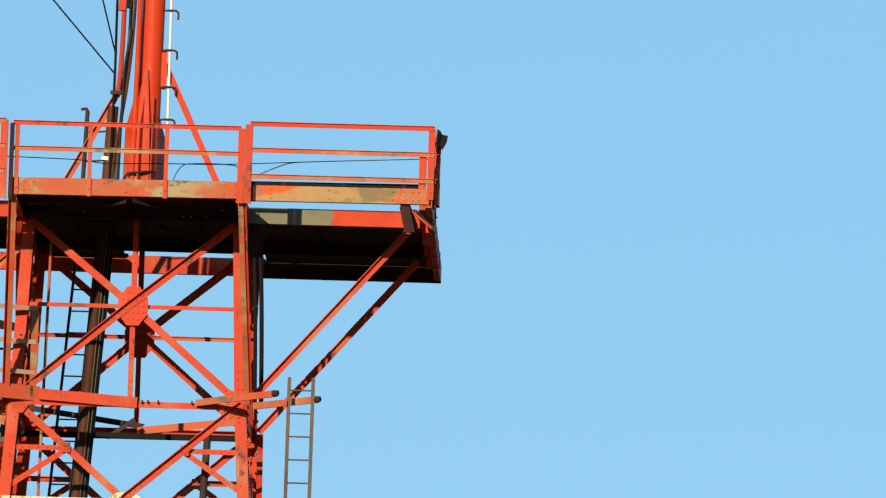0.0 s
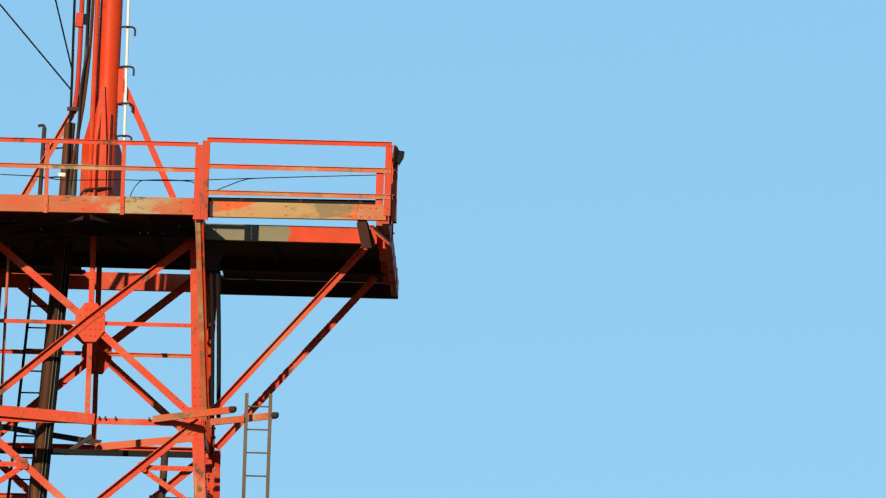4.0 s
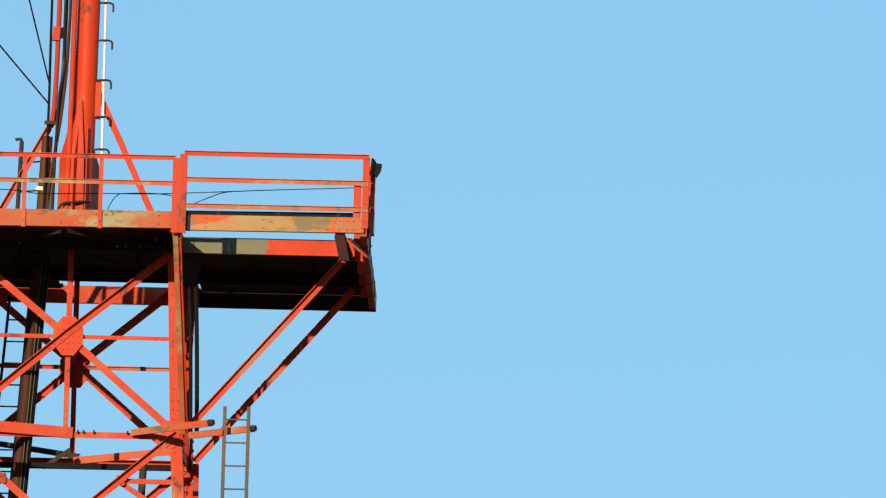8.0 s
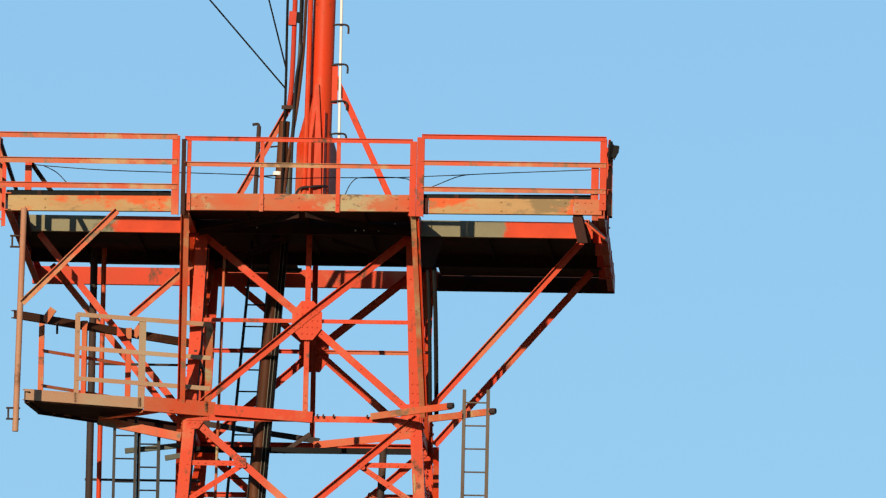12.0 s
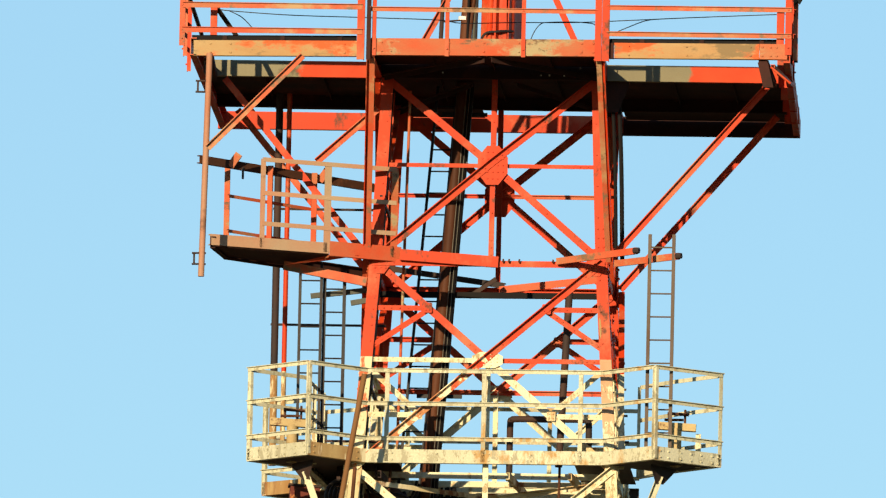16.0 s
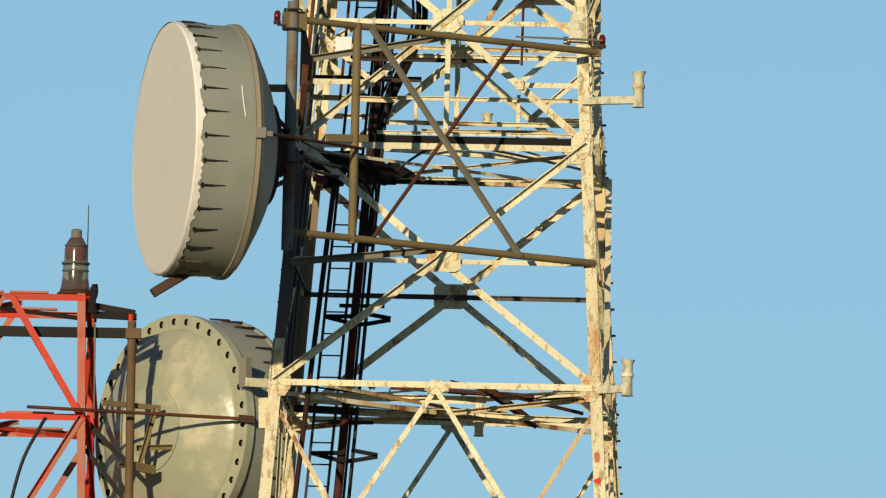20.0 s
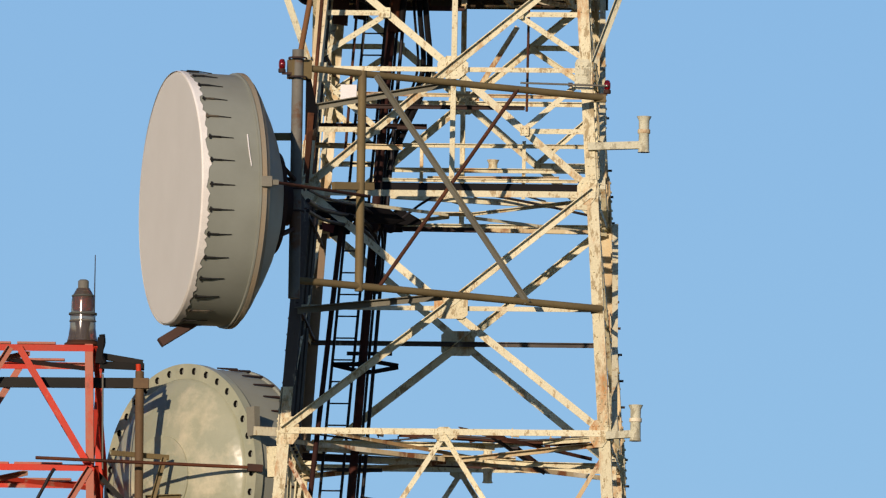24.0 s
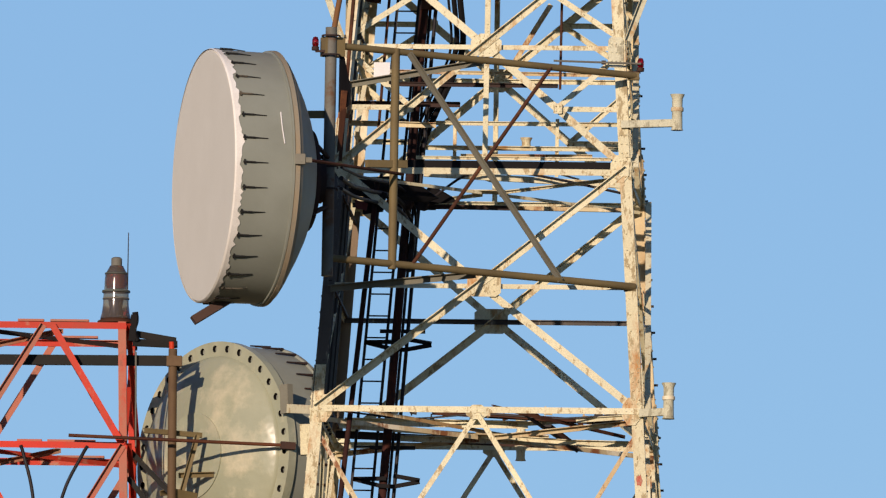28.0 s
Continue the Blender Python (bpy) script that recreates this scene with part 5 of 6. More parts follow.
for k in range(5):
    part("plate", slab([(-1.75 + 0.27 * k, 0.3 + 0.2 * k, 53.15 + 0.1 * k), (-1.55 + 0.27 * k, 0.3 + 0.2 * k, 53.12 + 0.1 * k), (-1.52 + 0.27 * k, 0.3 + 0.2 * k, 53.66), (-1.78 + 0.27 * k, 0.3 + 0.2 * k, 53.66)], (0, 1, 0), 0.02), DARKSTEEL if k % 2 else RUST, under)
loops = thing("cable_loops", (-1.3, -0.2, 53.1), "black cables and added loops darkening the space under the deck", "cable")
crng = random.Random(11)
# Added loops that darken the shaded space under the deck.
for k in range(7):
    x0, y0 = crng.uniform(-1.75, -1.2), crng.uniform(-0.9, 0.6)
    sag = crng.uniform(0.0, 0.16)
    smooth(part("cable", hose([(x0, y0, 53.72), (x0 + 0.12, y0, 53.6 - sag), (x0 + 0.45, y0 + 0.1, 53.55 - sag * 1.2), (x0 + 0.62, y0 + 0.2, 53.5 - sag * 0.3), (x0 + 0.7, y0 + 0.25, 53.72)], crng.uniform(0.018, 0.035), 8), BLACK, loops))

for dx, r in ((0.0, 0.036), (0.085, 0.042), (-0.075, 0.018)):
    smooth(part("cable", hose([(-0.6 + dx, 0.3, 53.75), (-0.55 + dx, 0.3, 53.2), (-0.50 + dx, 0.3, 52.6), (-0.60 + dx, 0.3, 52.2), (-0.82 + dx, 0.3, 51.7), (-1.01 + dx, 0.3, 51.2), (-1.08 + dx * 0.8, 0.3, 50.6)], r, 8), JET, loops))

# ---- antenna mount on the front ----
mount = thing("antenna_mount", (0.2, -3.5, 48.9), "olive-painted pipe frame bracketed out from the tower", "antenna mount")
TL, TR = Vector((-1.9, -5.05, 51.86)), Vector((2.06, -2.12, 51.86))
LL, LR = Vector((-1.9, -5.05, 48.97)), Vector((2.10, -2.12, 48.97))


def on(f, z):
    p = TL.lerp(TR, f)
    return Vector((p.x, p.y, z))


bout = Vector((2.93, -3.96, 0)).normalized()
booms = {51.86: smooth(part("boom", tube(TL, TR, 0.047, None, 16), GALV, mount)), 48.97: smooth(part("boom", tube(LL, LR, 0.05, None, 16), GALV, mount))}
mast_pipe = smooth(part("mast_pipe", tube((-1.91, -5.05, 48.72), (-1.91, -5.05, 52.1), 0.078, None, 20), PIPEGREY, mount))
smooth(part("upright", tube(on(0.21, 48.9), on(0.21, 51.9), 0.058, None, 16), GALV, mount))
part("brace", angle_bar(on(0.245, 51.84) + bout * 0.05, on(0.755, 48.95) + bout * 0.05, bout, 0.07, 0.012, 1), GREYSTEEL, mount)
smooth(part("brace", tube(on(0.72, 51.86) + bout * 0.02, on(0.27, 48.96) + bout * 0.02, 0.027), RUST, mount))
part("tie_bar", angle_bar((-1.82, -1.95, 51.72), (0.05, -3.55, 51.84), bout, 0.09, 0.012, 1), GREYSTEEL, mount)
part("tie_bar", angle_bar((-2.02, -2.14, 48.9), (0.02, -3.55, 48.94), bout, 0.09, 0.012, 1), GREYSTEEL, mount)
part("clamp_block", box_bar((-2.02, -5.05, 51.84), (-1.76, -4.92, 51.84), (0, 0, 1), 0.18, 0.26), GALV, mount)
for z in (51.86, 48.97):
    part("leg_clamp", box_bar((1.96, -2.11, z - 0.01), (2.12, -2.1, z - 0.01), (0, 0, 1), 0.1, 0.1), GALV, booms[z])
for z in (51.98, 51.72, 50.2, 49.9):
    part("u_bolt", hose([(-2.02, -4.94, z), (-2.02, -5.14, z), (-1.91, -5.19, z), (-1.80, -5.14, z), (-1.80, -4.94, z)], 0.013, 6), DARKSTEEL, mast_pipe)
part("web_plate", slab([(-1.80, -5.0, 51.78), (-1.74, -4.96, 51.70), (-1.65, -4.89, 51.28), (-1.67, -4.905, 51.06), (-1.80, -5.0, 50.95)], (0.6, -0.8, 0), 0.02), JET, mount)
smooth(part("stiff_arm", tube((-2.15, -6.86, 50.08), on(0.24, 50.2), 0.022), BROWN, mount))
part("web_strip", slab([(-1.77, -5.0, 51.25), (-1.70, -4.95, 51.25), (-1.76, -4.99, 50.5), (-1.81, -5.03, 50.4)], (0.6, -0.8, 0), 0.03), RUST, mount)
part("stub_arm", channel_bar((-2.45, -5.0, 50.92), (-1.9, -5.05, 50.92), (0, -1, 0), 0.1, 0.05), GALV, mount)
part("arm_bracket", box_bar(on(0.12, 50.3), on(0.25, 50.34), (0, 0, 1), 0.08, 0.1), GALV, mount)

plate = thing("sign_plate", (-1.40, -2.0, 51.8), "blank white metal plate on the tower", "plate")
part("sheet", slab([(-1.50, -2.0, 51.79), (-1.28, -2.0, 51.79), (-1.28, -2.0, 52.02), (-1.50, -2.0, 52.02)], (0, -1, 0), 0.006), WHITE, plate)
part("back_bar", box_bar((-1.55, -1.97, 51.9), (-1.2, -1.97, 51.9), (0, -1, 0), 0.03, 0.03), CREAM, plate)


# ---- dish antennas ----
def placed(obs, m):
    for o in obs:
        o.data.transform(m)
    return obs


def dish_frame(centre, axis):
    """Turns a dish made about z so that z points along axis, from centre."""
    a = Vector(axis).normalized()
    q = a.to_track_quat('Z', 'Y').to_matrix().to_4x4()
    return Matrix.Translation(centre) @ q


R1_ = 1.695
d1 = thing("dish_antenna", (-3.5, -5.5, 48.3), "large grey drum-shrouded dish antenna with a pale cloth radome", "dish antenna", "dishes")
m1 = dish_frame((-3.57, -5.55, 50.005), (-0.952, -0.306, 0))
# z = 0 at the cloth, the drum runs back along -z
bm = lathe([(R1_, -0.03), (R1_ + 0.012, -0.03), (R1_ + 0.0, -0.80), (R1_ + 0.028, -0.805), (R1_ + 0.028, -0.83), (R1_ - 0.005, -0.835), (R1_ - 0.02, -0.80), (R1_ - 0.02, -0.03)], 96)
shroud = part("shroud", bm, DISH, d1)
rim_band = part("rim_band", lathe([(R1_ + 0.0, -0.835), (R1_ + 0.034, -0.84), (R1_ + 0.034, -0.90), (R1_ + 0.01, -0.91), (R1_ - 0.03, -0.955)], 96), RIMTAN, d1, "tan-stained rim band")
prof = [(R1_ - 0.03, -0.955), (R1_ * 0.93, -1.01), (R1_ * 0.85, -1.08), (R1_ * 0.74, -1.18), (R1_ * 0.6, -1.29), (R1_ * 0.45, -1.38), (R1_ * 0.28, -1.45), (0.0001, -1.48)]
reflector = part("reflector", lathe(prof, 96), DISH, d1, "shallow grey reflector back")
cloth = part("radome", lathe([(0.0001, 0.0), (R1_ * 0.6, 0.0), (R1_ * 0.97, 0.0), (R1_ - 0.008, -0.002), (R1_ + 0.016, -0.03)], 96), RADOME, d1, "pale beige stretched cloth")
hem = bmesh.new()
rings = []
rng = random.Random(4)
n = 240
for k in range(n):
    t = 2 * math.pi * k / n
    edge_z = -0.07 - 0.012 * abs(math.sin(t * 16)) ** 0.5 - 0.02 * math.sin(t * 5.3) * math.sin(t * 11.7) - rng.random() ** 2 * 0.05
    rings.append([hem.verts.new(((R1_ + dr) * math.cos(t), (R1_ + dr) * math.sin(t), z)) for dr, z in ((0.014, 0.002), (0.024, -0.02), (0.022, edge_z), (0.016, edge_z))])
for k in range(n):
    a, b = rings[k], rings[(k + 1) % n]
    for i in range(3):
        hem.faces.new((a[i], a[i + 1], b[i + 1], b[i]))
hem_ob = part("hem", hem, HEM, cloth, "ragged white cloth hem")
springs = []
for k in range(32):
    t = 2 * math.pi * k / 32
    c, s = math.cos(t), math.sin(t)
    bm = tube(((R1_ + 0.03) * c, (R1_ + 0.03) * s, -0.11), ((R1_ + 0.028) * c, (R1_ + 0.028) * s, -0.28), 0.014, 0.013, 6)
    tube(((R1_ + 0.028) * c, (R1_ + 0.028) * s, -0.28), ((R1_ + 0.012) * c, (R1_ + 0.012) * s, -0.46), 0.009, 0.006, 6, bm)
    box_bar(((R1_ + 0.03) * c - s * 0.035, (R1_ + 0.03) * s + c * 0.035, -0.13), ((R1_ + 0.03) * c + s * 0.035, (R1_ + 0.03) * s - c * 0.035, -0.13), (0, 0, 1), 0.02, 0.02, bm)
    springs.append(part("tension_spring", bm, ARMDARK, shroud))
hub = part("hub", lathe([(0.42, -1.43), (0.42, -1.53), (0.30, -1.54), (0.30, -1.64), (0.0001, -1.64)], 32), DARKSTEEL, d1)
ring_ob = part("mounting_ring", lathe([(0.64, -1.40), (0.69, -1.40), (0.69, -1.46), (0.64, -1.46)], 48), DARKSTEEL, d1)
bars = [part("back_strut", tube((0.72 * math.cos(a), 0.72 * math.sin(a), -1.38), (0.12 * math.cos(a), 0.5 * math.sin(a), -1.70), 0.03), DARKSTEEL, d1) for a in (0.7, 2.4, 3.9, 5.5)]
placed([shroud, reflector, rim_band, cloth, hem_ob, hub, ring_ob, *springs, *bars], m1)
for o in (shroud, reflector, rim_band, hub, ring_ob, *bars):
    smooth(o, 35)
smooth(cloth, 0.5)
part("lower_bracket", box_bar((-3.67, -5.62, 48.03), (-3.22, -5.45, 48.34), (0, -1, 0), 0.12, 0.1), RUSTBROWN, d1, "brown flat bracket under the drum")


def on_drum(d, z, lift=0.012):
    """A point of the drum's near side, d metres behind the cloth."""
    v = math.asin((z - 50.005) / R1_)
    return Vector((-3.57, -5.55, z)) + Vector((0.952, 0.306, 0)) * d + Vector((0.306, -0.952, 0)) * ((R1_ + lift) * math.cos(v))


part("paint_scratch", hose([on_drum(0.66, 50.72), on_drum(0.665, 50.5), on_drum(0.69, 50.28)], 0.009, 6), WHITE, d1, "thin white scratch")
c = on_drum(0.9, 50.07, 0.06)
bm = box_bar(c - Vector((0.08, 0, 0)), c + Vector((0.06, 0, 0)), (0, 0, 1), 0.1, 0.14)
box_bar(c + Vector((0.06, 0, -0.01)), c + Vector((0.14, 0.02, -0.01)), (0, 0, 1), 0.06, 0.07, bm)
part("rim_bracket", bm, GREYSTEEL, d1, "pale bracket clamped to the rim")

R2_ = 1.62
d2 = thing("dish_antenna", (-4.08, 5.1, 45.75), "grey dish antenna seen from its bolted back", "dish antenna", "dishes")
m2 = dish_frame((-4.015, 5.1, 47.375), (0.724, 0.69, 0.0))
prof = [(0.0001, -0.42), (0.3, -0.415), (0.6, -0.37), (0.9, -0.29), (1.2, -0.17), (1.38, -0.07), (1.42, -0.02), (1.425, 0.112), (R2_ - 0.02, 0.112), (R2_ - 0.02, 0.12)]
refl = part("reflector", lathe(prof, 96), DISH_BACK, d2, "shallow grey reflector back with painted glare patches")
drum = part("shroud", lathe([(R2_ - 0.04, 0.03), (R2_ - 0.03, 0.08), (R2_ - 0.03, 0.85), (R2_, 0.86), (R2_, 0.92), (R2_ - 0.06, 0.92)], 96), DISH, d2)
cl2 = part("radome", lathe([(R2_ - 0.03, 0.9), (R2_ - 0.05, 0.925), (0.0001, 0.93)], 96), RADOME, d2)
bolts2 = []


def flange_piece(k, n=36, r0=1.415, r1=1.625, rh=0.05, front=-0.022, back=0.112):
    """One length of the rim flange with a bolt hole sunk through it."""
    bm = bmesh.new()
    a0, da, rc = 2 * math.pi * k / n, math.pi / n, 1.525
    edge_pts = [(r1, f) for f in (-1, -0.5, 0, 0.5, 1)] + [(rc, 1)] + [(r0, f) for f in (1, 0.5, 0, -0.5, -1)] + [(rc, -1)]
    m = len(edge_pts)
    flat = [(r * math.cos(da * f), r * math.sin(da * f)) for r, f in edge_pts]
    c, s_ = math.cos(a0), math.sin(a0)

    def vert(x, y, z):
        return bm.verts.new((x * c - y * s_, x * s_ + y * c, z))

    outer = [vert(x, y, front) for x, y in flat]
    hole, deep = [], []
    for x, y in flat:
        d = math.hypot(x - rc, y)
        px, py = rc + (x - rc) / d * rh, y / d * rh
        hole.append(vert(px, py, front))
        deep.append(vert(px, py, back))
    for i in range(m):
        e = (i + 1) % m
        bm.faces.new((outer[i], outer[e], hole[e], hole[i]))
        bm.faces.new((hole[i], hole[e], deep[e], deep[i])).material_index = 1
    rim = [vert(x, y, back) for x, y in flat[:5]]
    for i in range(4):
        bm.faces.new((outer[i], rim[i], rim[i + 1], outer[i + 1]))
    ob = part("flange_segment", bm, DISH_BACK, refl)
    # Hole walls are black to paint in the shade inside the holes.
    ob.data.materials.append(JET)
    return ob


for k in range(36):
    bolts2.append(flange_piece(k))
floor_ring = part("flange_backing", lathe([(1.42, 0.105), (1.60, 0.105), (1.60, 0.110), (1.42, 0.110)], 72), DARKGREY, refl, "backing darkened for the shade in the bolt holes")
springs2 = []
for k in range(36):
    t = 2 * math.pi * (k + 0.5) / 36
    c, s = math.cos(t), math.sin(t)
    springs2.append(part("tension_spring", tube(((R2_ + 0.0) * c, (R2_ + 0.0) * s, 0.86), ((R2_ - 0.01) * c, (R2_ - 0.01) * s, 0.5), 0.02, 0.01, 6), DARKSTEEL, drum))
ring2 = part("mounting_ring", lathe([(0.56, -0.36), (0.60, -0.36), (0.60, -0.392), (0.56, -0.392)], 48), DISH_BACK, d2)
placed([refl, drum, cl2, ring2, floor_ring, *bolts2, *springs2], m2)
for o in (refl, drum, cl2, ring2, *bolts2):
    smooth(o, 40)
for a in (0.6, 2.2, 3.7, 5.2):
    p, q = m2 @ Vector((0.55 * math.cos(a), 0.55 * math.sin(a), -0.4)), m2 @ Vector((0.3 * math.cos(a), 0.62 * math.sin(a), -0.85))
    if p.z < 47.4:
        part("back_strut", angle_bar(p, q, (0, -1, 0), 0.07, 0.01, 1), GALV, d2)
part("rim_bracket", box_bar((-2.945, 3.88, 47.875), (-2.965, 3.88, 48.275), (0.7, -0.7, 0), 0.1, 0.16), GREYSTEEL, d2)
steady = thing("steady_arm", (-2.25, 2.3, 47.4), "cream arm and box steadying the dish from the tower leg", "arm")
part("arm", box_bar((-2.2, 2.32, 47.74), (-2.905, 3.8, 47.935), (0, 0, 1), 0.09, 0.12), CREAM, steady)
part("box", box_bar((-2.58, 2.45, 47.14), (-2.6, 2.45, 47.56), (0, -1, 0), 0.16, 0.14), CREAM_FLAKE, steady)
part("foot", box_bar((-2.2, 2.4, 47.3), (-2.58, 2.45, 47.3), (0, 0, 1), 0.06, 0.06), CREAM, steady)

# ---- the red mast beside it ----
rm = thing("lattice_mast", (-6.3, 5.05, 0), "slim red steel lattice mast with grey side arms", "mast")
X0, X1, Y0, Y1, RT = -7.35, -5.2, 4.0, 6.15, 49.14


def mast_x(x, z):
    return x + (RT - z) * (0.025 if x > -6 else -0.025)


for x in (X0, X1):
    for y in (Y0, Y1):
        sx = 1 if x == X1 else -1
        sy = -1 if y == Y0 else 1
        for z0, z1 in ((0, 22), (22, 43), (43, RT)):
            bm = bmesh.new()
            rings = [[bm.verts.new((mast_x(x, z) + sx * a, y + sy * b, z)) for a, b in ((0, 0), (-0.11, 0), (-0.11, -0.012), (-0.012, -0.012), (-0.012, -0.11), (0, -0.11))] for z in (z0, z1)]
            for i in range(6):
                bm.faces.new((rings[0][i], rings[0][(i + 1) % 6], rings[1][(i + 1) % 6], rings[1][i]))
            bm.faces.new(rings[0])
            bm.faces.new(rings[1][::-1])
            part("leg", bm, REDTAN if y == Y0 and z0 == 43 else REDLEG, rm)
levels = [RT - 0.06, 47.42, 45.72, 44.0, 42.2]
for i, z in enumerate(levels):
    for y, o in ((Y0, (0, -1, 0)), (Y1, (0, 1, 0))):
        part("horizontal_strut", angle_bar((mast_x(X0, z), y + o[1] * 0.004, z), (mast_x(X1, z), y + o[1] * 0.004, z), o, 0.09, 0.01, -1), REDLEG, rm)
    for x, o in ((X0, (-1, 0, 0)), (X1, (1, 0, 0))):
        part("horizontal_strut", angle_bar((mast_x(x, z) + o[0] * 0.004, Y0, z), (mast_x(x, z) + o[0] * 0.004, Y1, z), o, 0.09, 0.01, -1), REDLEG, rm)
    if i + 1 < len(levels):
        zb = levels[i + 1]
        for y, o in ((Y0, (0, -1, 0)), (Y1, (0, 1, 0))):
            xm = (X0 + X1) / 2
            for s in (-1, 1):
                if i % 2 == 0:
                    part("diagonal_brace", angle_bar((xm + s * 0.06, y + o[1] * 0.008, z), (mast_x(X1 if s > 0 else X0, zb) - s * 0.05, y + o[1] * 0.008, zb), o, 0.09, 0.01, 1), REDLEG if s > 0 else REDTAN, rm)
                else:
                    part("diagonal_brace", angle_bar((mast_x(X1 if s > 0 else X0, z) - s * 0.05, y + o[1] * 0.008, z), (xm + s * 0.06, y + o[1] * 0.008, zb), o, 0.09, 0.01, 1), REDTAN if s > 0 else REDLEG, rm)
        for x, o in ((X0, (-1, 0, 0)), (X1, (1, 0, 0))):
            for s in (0, 1):
                ya, yb = (Y0, Y1) if s else (Y1, Y0)
                part("diagonal_brace", angle_bar((mast_x(x, z), ya, z), (mast_x(x, zb), yb, zb), o, 0.08, 0.01, 1 if s else -1), REDLEG, rm)
    part("plan_brace", angle_bar((X0, Y0, z - 0.03), (X1, Y1, z - 0.03), (0, 0, 1), 0.08, 0.01, -1), REDLEG if i else DARKSTEEL, rm)
    part("plan_brace", angle_bar((X1 - 0.9, Y0, z - 0.05), (X0, Y1, z - 0.05), (0, 0, 1), 0.08, 0.01, -1), WEATHERED, rm)
for z0, z1 in ((42.2, 21), (21, 0.2)):
    for y in (Y0, Y1):
        part("diagonal_brace", angle_bar((mast_x(X0, z1), y, z1), (mast_x(X1, z0), y, z0), (0, -1, 0), 0.09, 0.01, 1), REDLEG, rm)
        part("diagonal_brace", angle_bar((mast_x(X1, z1), y, z1), (mast_x(X0, z0), y, z0), (0, -1, 0), 0.09, 0.01, -1), REDLEG, rm)
    for x in (X0, X1):
        part("diagonal_brace", angle_bar((mast_x(x, z1), Y0, z1), (mast_x(x, z0), Y1, z0), (1, 0, 0), 0.09, 0.01, -1), REDLEG, rm)
for z, x0, x1 in ((RT, -6.70, -6.34), (RT, -6.25, -5.72), (47.47, -6.68, -6.34), (47.47, -6.26, -5.6)):
    for y in (Y0 + 0.05, Y1 - 0.15):
        part("deck_bar", slab([(x0, y, z), (x1, y, z), (x1, y + 0.12, z), (x0, y + 0.12, z)], (0.04, 0, 1), 0.03), REDTAN, rm)

am = thing("side_mount", (-4.5, 4.1, 45.9), "tan rusted upright pipe on dark arms carrying the dish", "antenna mount")
smooth(part("upright", tube((-4.524, 4.15, 45.75), (-4.554, 4.15, 48.782), 0.06, None, 16), TANPIPE, am))
smooth(part("stub", tube((-4.569, 4.15, 48.772), (-4.574, 4.15, 48.882), 0.036), ORANGE, am, "orange pipe stub"))
smooth(part("conduit", tube((-5.05, 4.25, 47.42), (-5.07, 4.25, 48.75), 0.012), PIPEGREY, am))
for z, xr in ((48.61, -4.444), (46.2, -4.444)):
    part("arm", channel_bar((-7.3, 4.12, z), (xr, 4.38, z + 0.04), (0, -1, 0), 0.14, 0.07), ARMDARK, am)
part("arm", channel_bar((-5.1, 4.2, 49.0), (-4.524, 4.35, 48.922), (0, -1, 0), 0.09, 0.05), ARMDARK, am)
part("arm", channel_bar((-5.1, 4.05, 48.86), (-4.504, 4.35, 48.872), (0, -1, 0), 0.1, 0.05), ARMDARK, am)
for z in (48.56, 46.2):
    part("clamp_block", box_bar((-4.634, 4.13, z + 0.052), (-4.424, 4.13, z + 0.052), (0, 0, 1), 0.12, 0.14), TANPIPE, am)
part("cross_arm", channel_bar((-4.92, 4.06, 47.64), (-4.14, 4.4, 47.62), (0, -1, 0), 0.07, 0.06), GALV, am)
part("cross_arm", channel_bar((-4.52, 4.15, 46.79), (-4.2, 4.45, 46.76), (0, -1, 0), 0.12, 0.06), GALV, am)
part("cross_arm", angle_bar((-4.2, 4.33, 47.61), (-4.42, 4.3, 46.74), (0, -1, 0), 0.07, 0.01, 1), GALV, am)
for a, b in (((-5.15, 4.3, 47.4), (-4.524, 4.2, 46.752)), ((-5.15, 4.2, 47.0), (-4.624, 4.2, 46.35))):
    part("strut", angle_bar(a, b, (0, -1, 0), 0.07, 0.01, 1), ARMDARK, am)
smooth(part("stiff_arm", tube((-5.95, 3.8, 47.53), (-2.955, 3.9, 47.435), 0.024), BROWN, am))
part("arm_clamp", box_bar((-3.025, 3.88, 47.435), (-2.825, 3.92, 47.425), (0, 0, 1), 0.1, 0.1), DARKSTEEL, am)

bc = thing("beacon", (-5.35, 4.25, RT), "red and clear glass aviation beacon on the red mast", "beacon")


def turned(name, prof, mat, lab="", under=None):
    ob = part(name, lathe(prof, 32), mat, under or bc, lab)
    ob.data.transform(Matrix.Translation((-5.36, 4.25, RT)))
    return smooth(ob)


turned("base", [(0.25, 0.0), (0.25, 0.03), (0.21, 0.05), (0.20, 0.07)], RUST)
low_lens = turned("lower_lens", [(0.215, 0.06), (0.195, 0.14), (0.18, 0.25), (0.175, 0.43), (0.15, 0.43)], CLEAR_GLASS, "clear ribbed glass")
turned("collar", [(0.17, 0.42), (0.195, 0.43), (0.195, 0.455), (0.165, 0.46)], DARKGREY)
up_lens = turned("upper_lens", [(0.165, 0.46), (0.16, 0.62), (0.15, 0.69), (0.09, 0.80), (0.08, 0.80)], CLEAR_GLASS, "clear ribbed glass")
turned("collar", [(0.176, 0.33), (0.186, 0.335), (0.186, 0.35), (0.176, 0.355)], PIPEGREY)
turned("collar", [(0.145, 0.68), (0.16, 0.685), (0.16, 0.70), (0.145, 0.705)], DARKGREY)
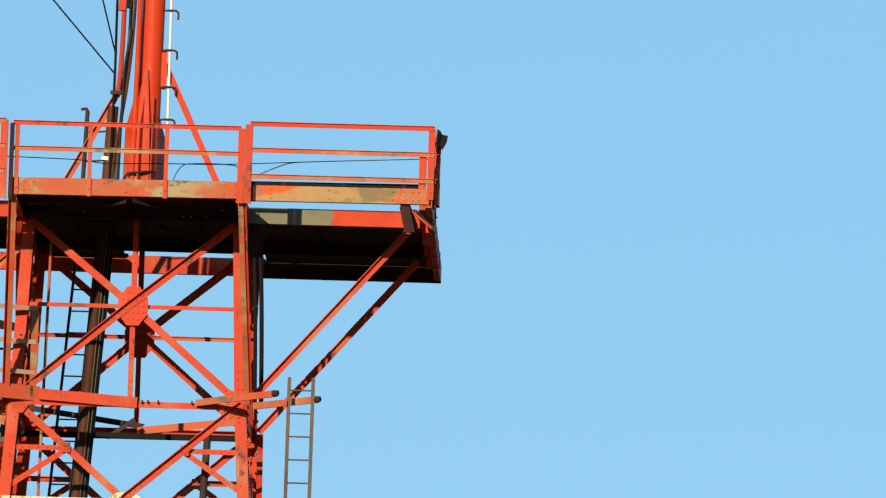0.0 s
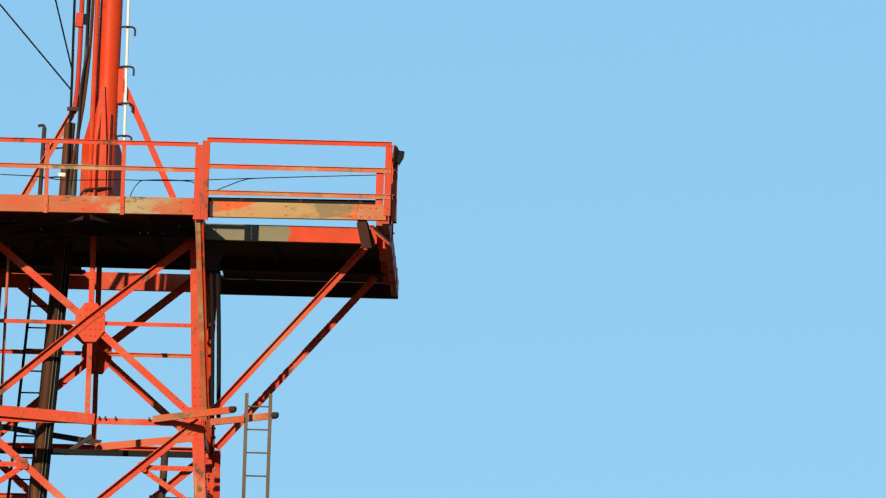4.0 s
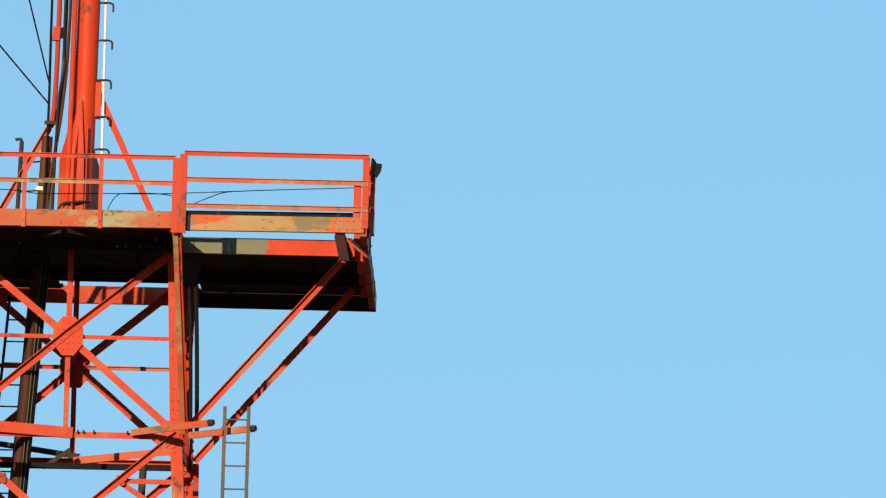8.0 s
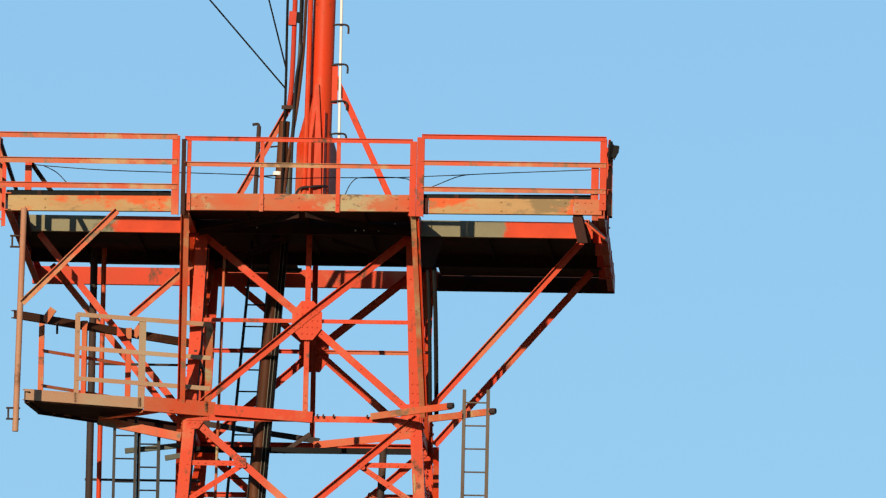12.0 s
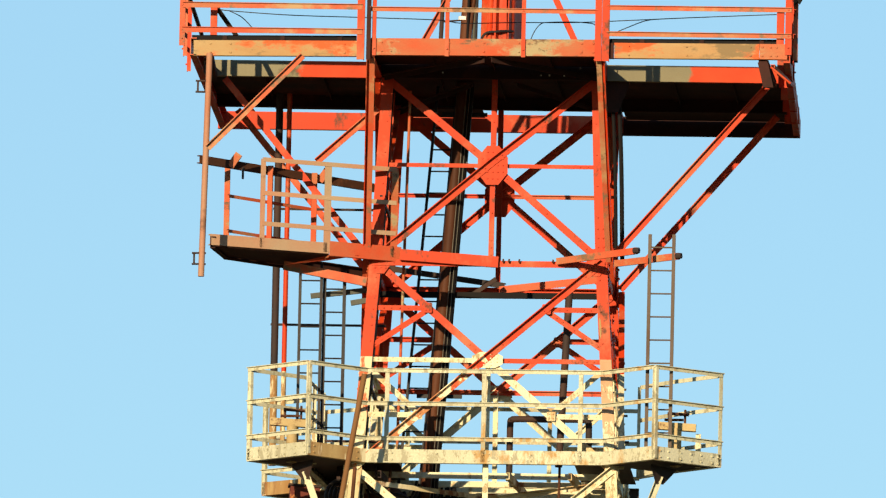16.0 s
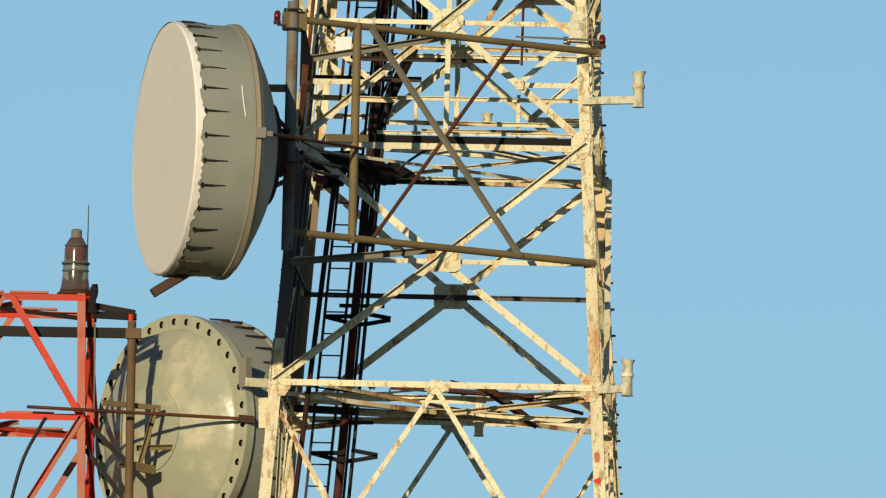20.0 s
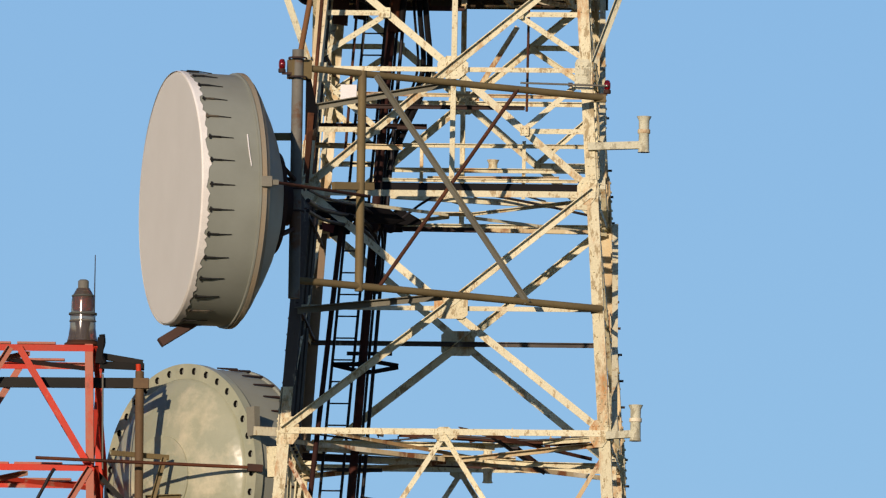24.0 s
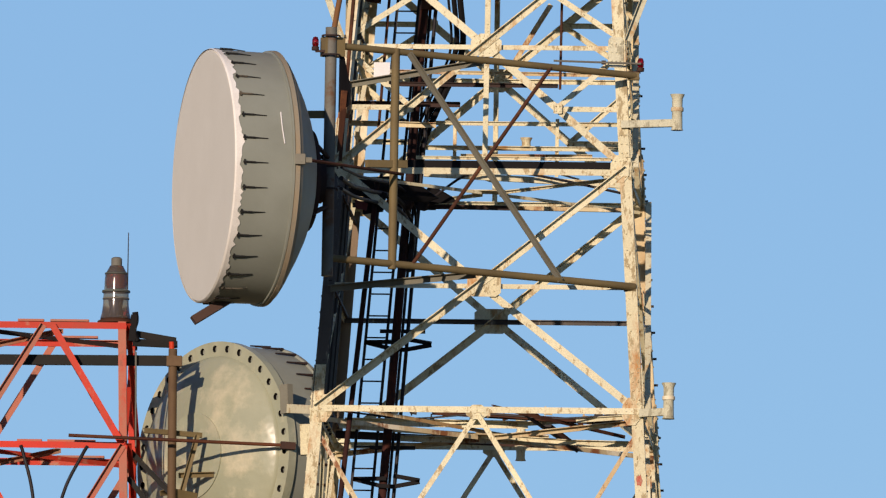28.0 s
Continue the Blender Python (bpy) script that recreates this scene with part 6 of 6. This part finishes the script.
turned("cap", [(0.075, 0.79), (0.075, 0.90), (0.05, 0.92), (0.0001, 0.92)], PIPEGREY)
turned("lamp_holder", [(0.08, 0.06), (0.06, 0.2), (0.075, 0.34), (0.0001, 0.38)], DARKGREY, "", low_lens)
turned("red_filter", [(0.09, 0.48), (0.105, 0.56), (0.09, 0.67), (0.0001, 0.69)], RED_SHADE, "red glass filter", up_lens)
rod = thing("lightning_rod", (-5.2, 4.2, RT), "thin dark lightning rod on the red mast", "rod")
part("rod", tube((-5.20, 4.2, RT - 0.3), (-5.20, 4.2, 50.4), 0.012, 0.006, 8), DARKSTEEL, rod)
bx = thing("junction_box", (-5.1, 4.1, RT - 0.1), "small dark box beside the beacon", "box")
part("body", box_bar((-5.12, 4.1, RT - 0.26), (-5.09, 4.1, RT + 0.1), (0, -1, 0), 0.09, 0.12), JET, bx)
smooth(part("gland", hose([(-5.08, 4.08, RT + 0.14), (-5.07, 4.08, RT + 0.02), (-5.1, 4.08, RT - 0.12), (-5.04, 4.08, RT - 0.26)], 0.042, 10), JET, bx))
cab = thing("hanging_cable", (-6.0, 3.9, 46.0), "thick black cable looped down the red mast", "cable")
smooth(part("loop", hose([(-5.70, 3.99, 47.40), (-5.78, 3.95, 47.25), (-6.02, 3.92, 46.72), (-6.2, 3.9, 45.8), (-6.25, 3.9, 44.5)], 0.024, 10), BLACK, cab))
smooth(part("loop", hose([(-6.62, 3.99, 47.40), (-6.57, 3.95, 47.25), (-6.44, 3.92, 46.72), (-6.36, 3.9, 45.8), (-6.33, 3.9, 44.5)], 0.024, 10), BLACK, cab))


# ---- lamps and cup fittings on the main tower ----
def red_lamp(x, y, z, label):
    t = thing("obstruction_light", (x, y, z), label, "lamp", "obstruction lights")
    a = part("base", lathe([(0.045, -0.05), (0.05, -0.04), (0.05, 0.0), (0.03, 0.005)], 20), DARKSTEEL, t)
    b = part("lens", lathe([(0.035, 0.0), (0.045, 0.03), (0.045, 0.09), (0.03, 0.13), (0.0001, 0.14)], 20), RED_GLASS, t, "red glass lens")
    c = part("bulb", lathe([(0.02, 0.0), (0.024, 0.05), (0.0001, 0.08)], 12), RED_SHADE, b)
    placed([a, b, c], Matrix.Translation((x, y, z)))
    for o in (a, b, c):
        smooth(o)
    part("bracket", box_bar((x, y, z - 0.06), (x + (0.2 if x < 0 else -0.25), y + (0 if x < 0 else 0.02), z - 0.06), (0, 0, 1), 0.03, 0.03), DARKSTEEL, t)


red_lamp(-2.12, -5.1, 51.83, "red obstruction light on the mount's pole")
red_lamp(2.13, -2.0, 51.98, "red obstruction light on the tower leg")


rod2 = thing("lamp_conduit", (0.95, -2.0, 51.93), "thin grey conduit running to the obstruction light", "pipe")
smooth(part("tube", tube((0.95, -2.06, 52.06), (2.14, -2.06, 52.03), 0.014), PIPEGREY, rod2))
part("clip", box_bar((1.6, -2.04, 52.045), (1.66, -2.04, 52.045), (0, 0, 1), 0.05, 0.05), DARKSTEEL, rod2)


def cup(x0, x1, y, z, label, up=1):
    """A box arm from the leg with an upright flared cup at its end."""
    t = thing("cup_fitting", (x0, y, z), label, "bracket", "cup fittings")
    part("arm", box_bar((x0, y, z), (x1, y, z + 0.03), (0, 0, 1), 0.1, 0.1), PLAT, t)
    prof = [(0.085, -0.07), (0.075, -0.05), (0.07, 0.18), (0.078, 0.19), (0.078, 0.23), (0.07, 0.24), (0.072, 0.36), (0.10, 0.42), (0.085, 0.42), (0.06, 0.36), (0.0001, 0.34)]
    o = part("cup", lathe([(r, h * up) for r, h in prof], 24), PLAT, t)
    placed([o], Matrix.Translation((x1, y, z)))
    smooth(o)
    part("band", lathe([(0.074, 0.19), (0.086, 0.19), (0.086, 0.24), (0.074, 0.24)], 24), CREAM_RUST, o).data.transform(Matrix.Translation((x1, y, z)))


cup(1.88, 2.64, -2.02, 51.2, "cream cup-shaped fitting on an arm from the leg")
cup(2.2, 2.60, -2.29, 47.22, "cream cup-shaped fitting on a short arm")


def small_cup(x, y, z0, z1, label):
    t = thing("cup_fitting", (x, y, z0), label, "bracket", "cup fittings")
    h = z1 - z0
    o = part("cup", lathe([(0.075, 0), (0.06, 0.03), (0.06, h * 0.6), (0.085, h), (0.06, h), (0.0001, h * 0.8)], 20), CREAM, t)
    placed([o], Matrix.Translation((x, y, z0)))
    smooth(o)


small_cup(0.48, 0.2, 51.15, 51.28, "cream cup-shaped fitting on the inner walkway")
small_cup(0.44, 0.9, 46.92, 47.12, "cream cup-shaped fitting hung inside the tower")
small_cup(0.44, 0.9, 47.3, 47.5, "cream cup-shaped fitting hung inside the tower")
for z in [43.8 + 0.36 * k for k in range(34)]:
    h = half(z)
    part("step_bolt", box_bar((h, h - 0.06, z), (h + 0.055, h - 0.06, z), (0, 0, 1), 0.025, 0.03), DARKSTEEL, tower)
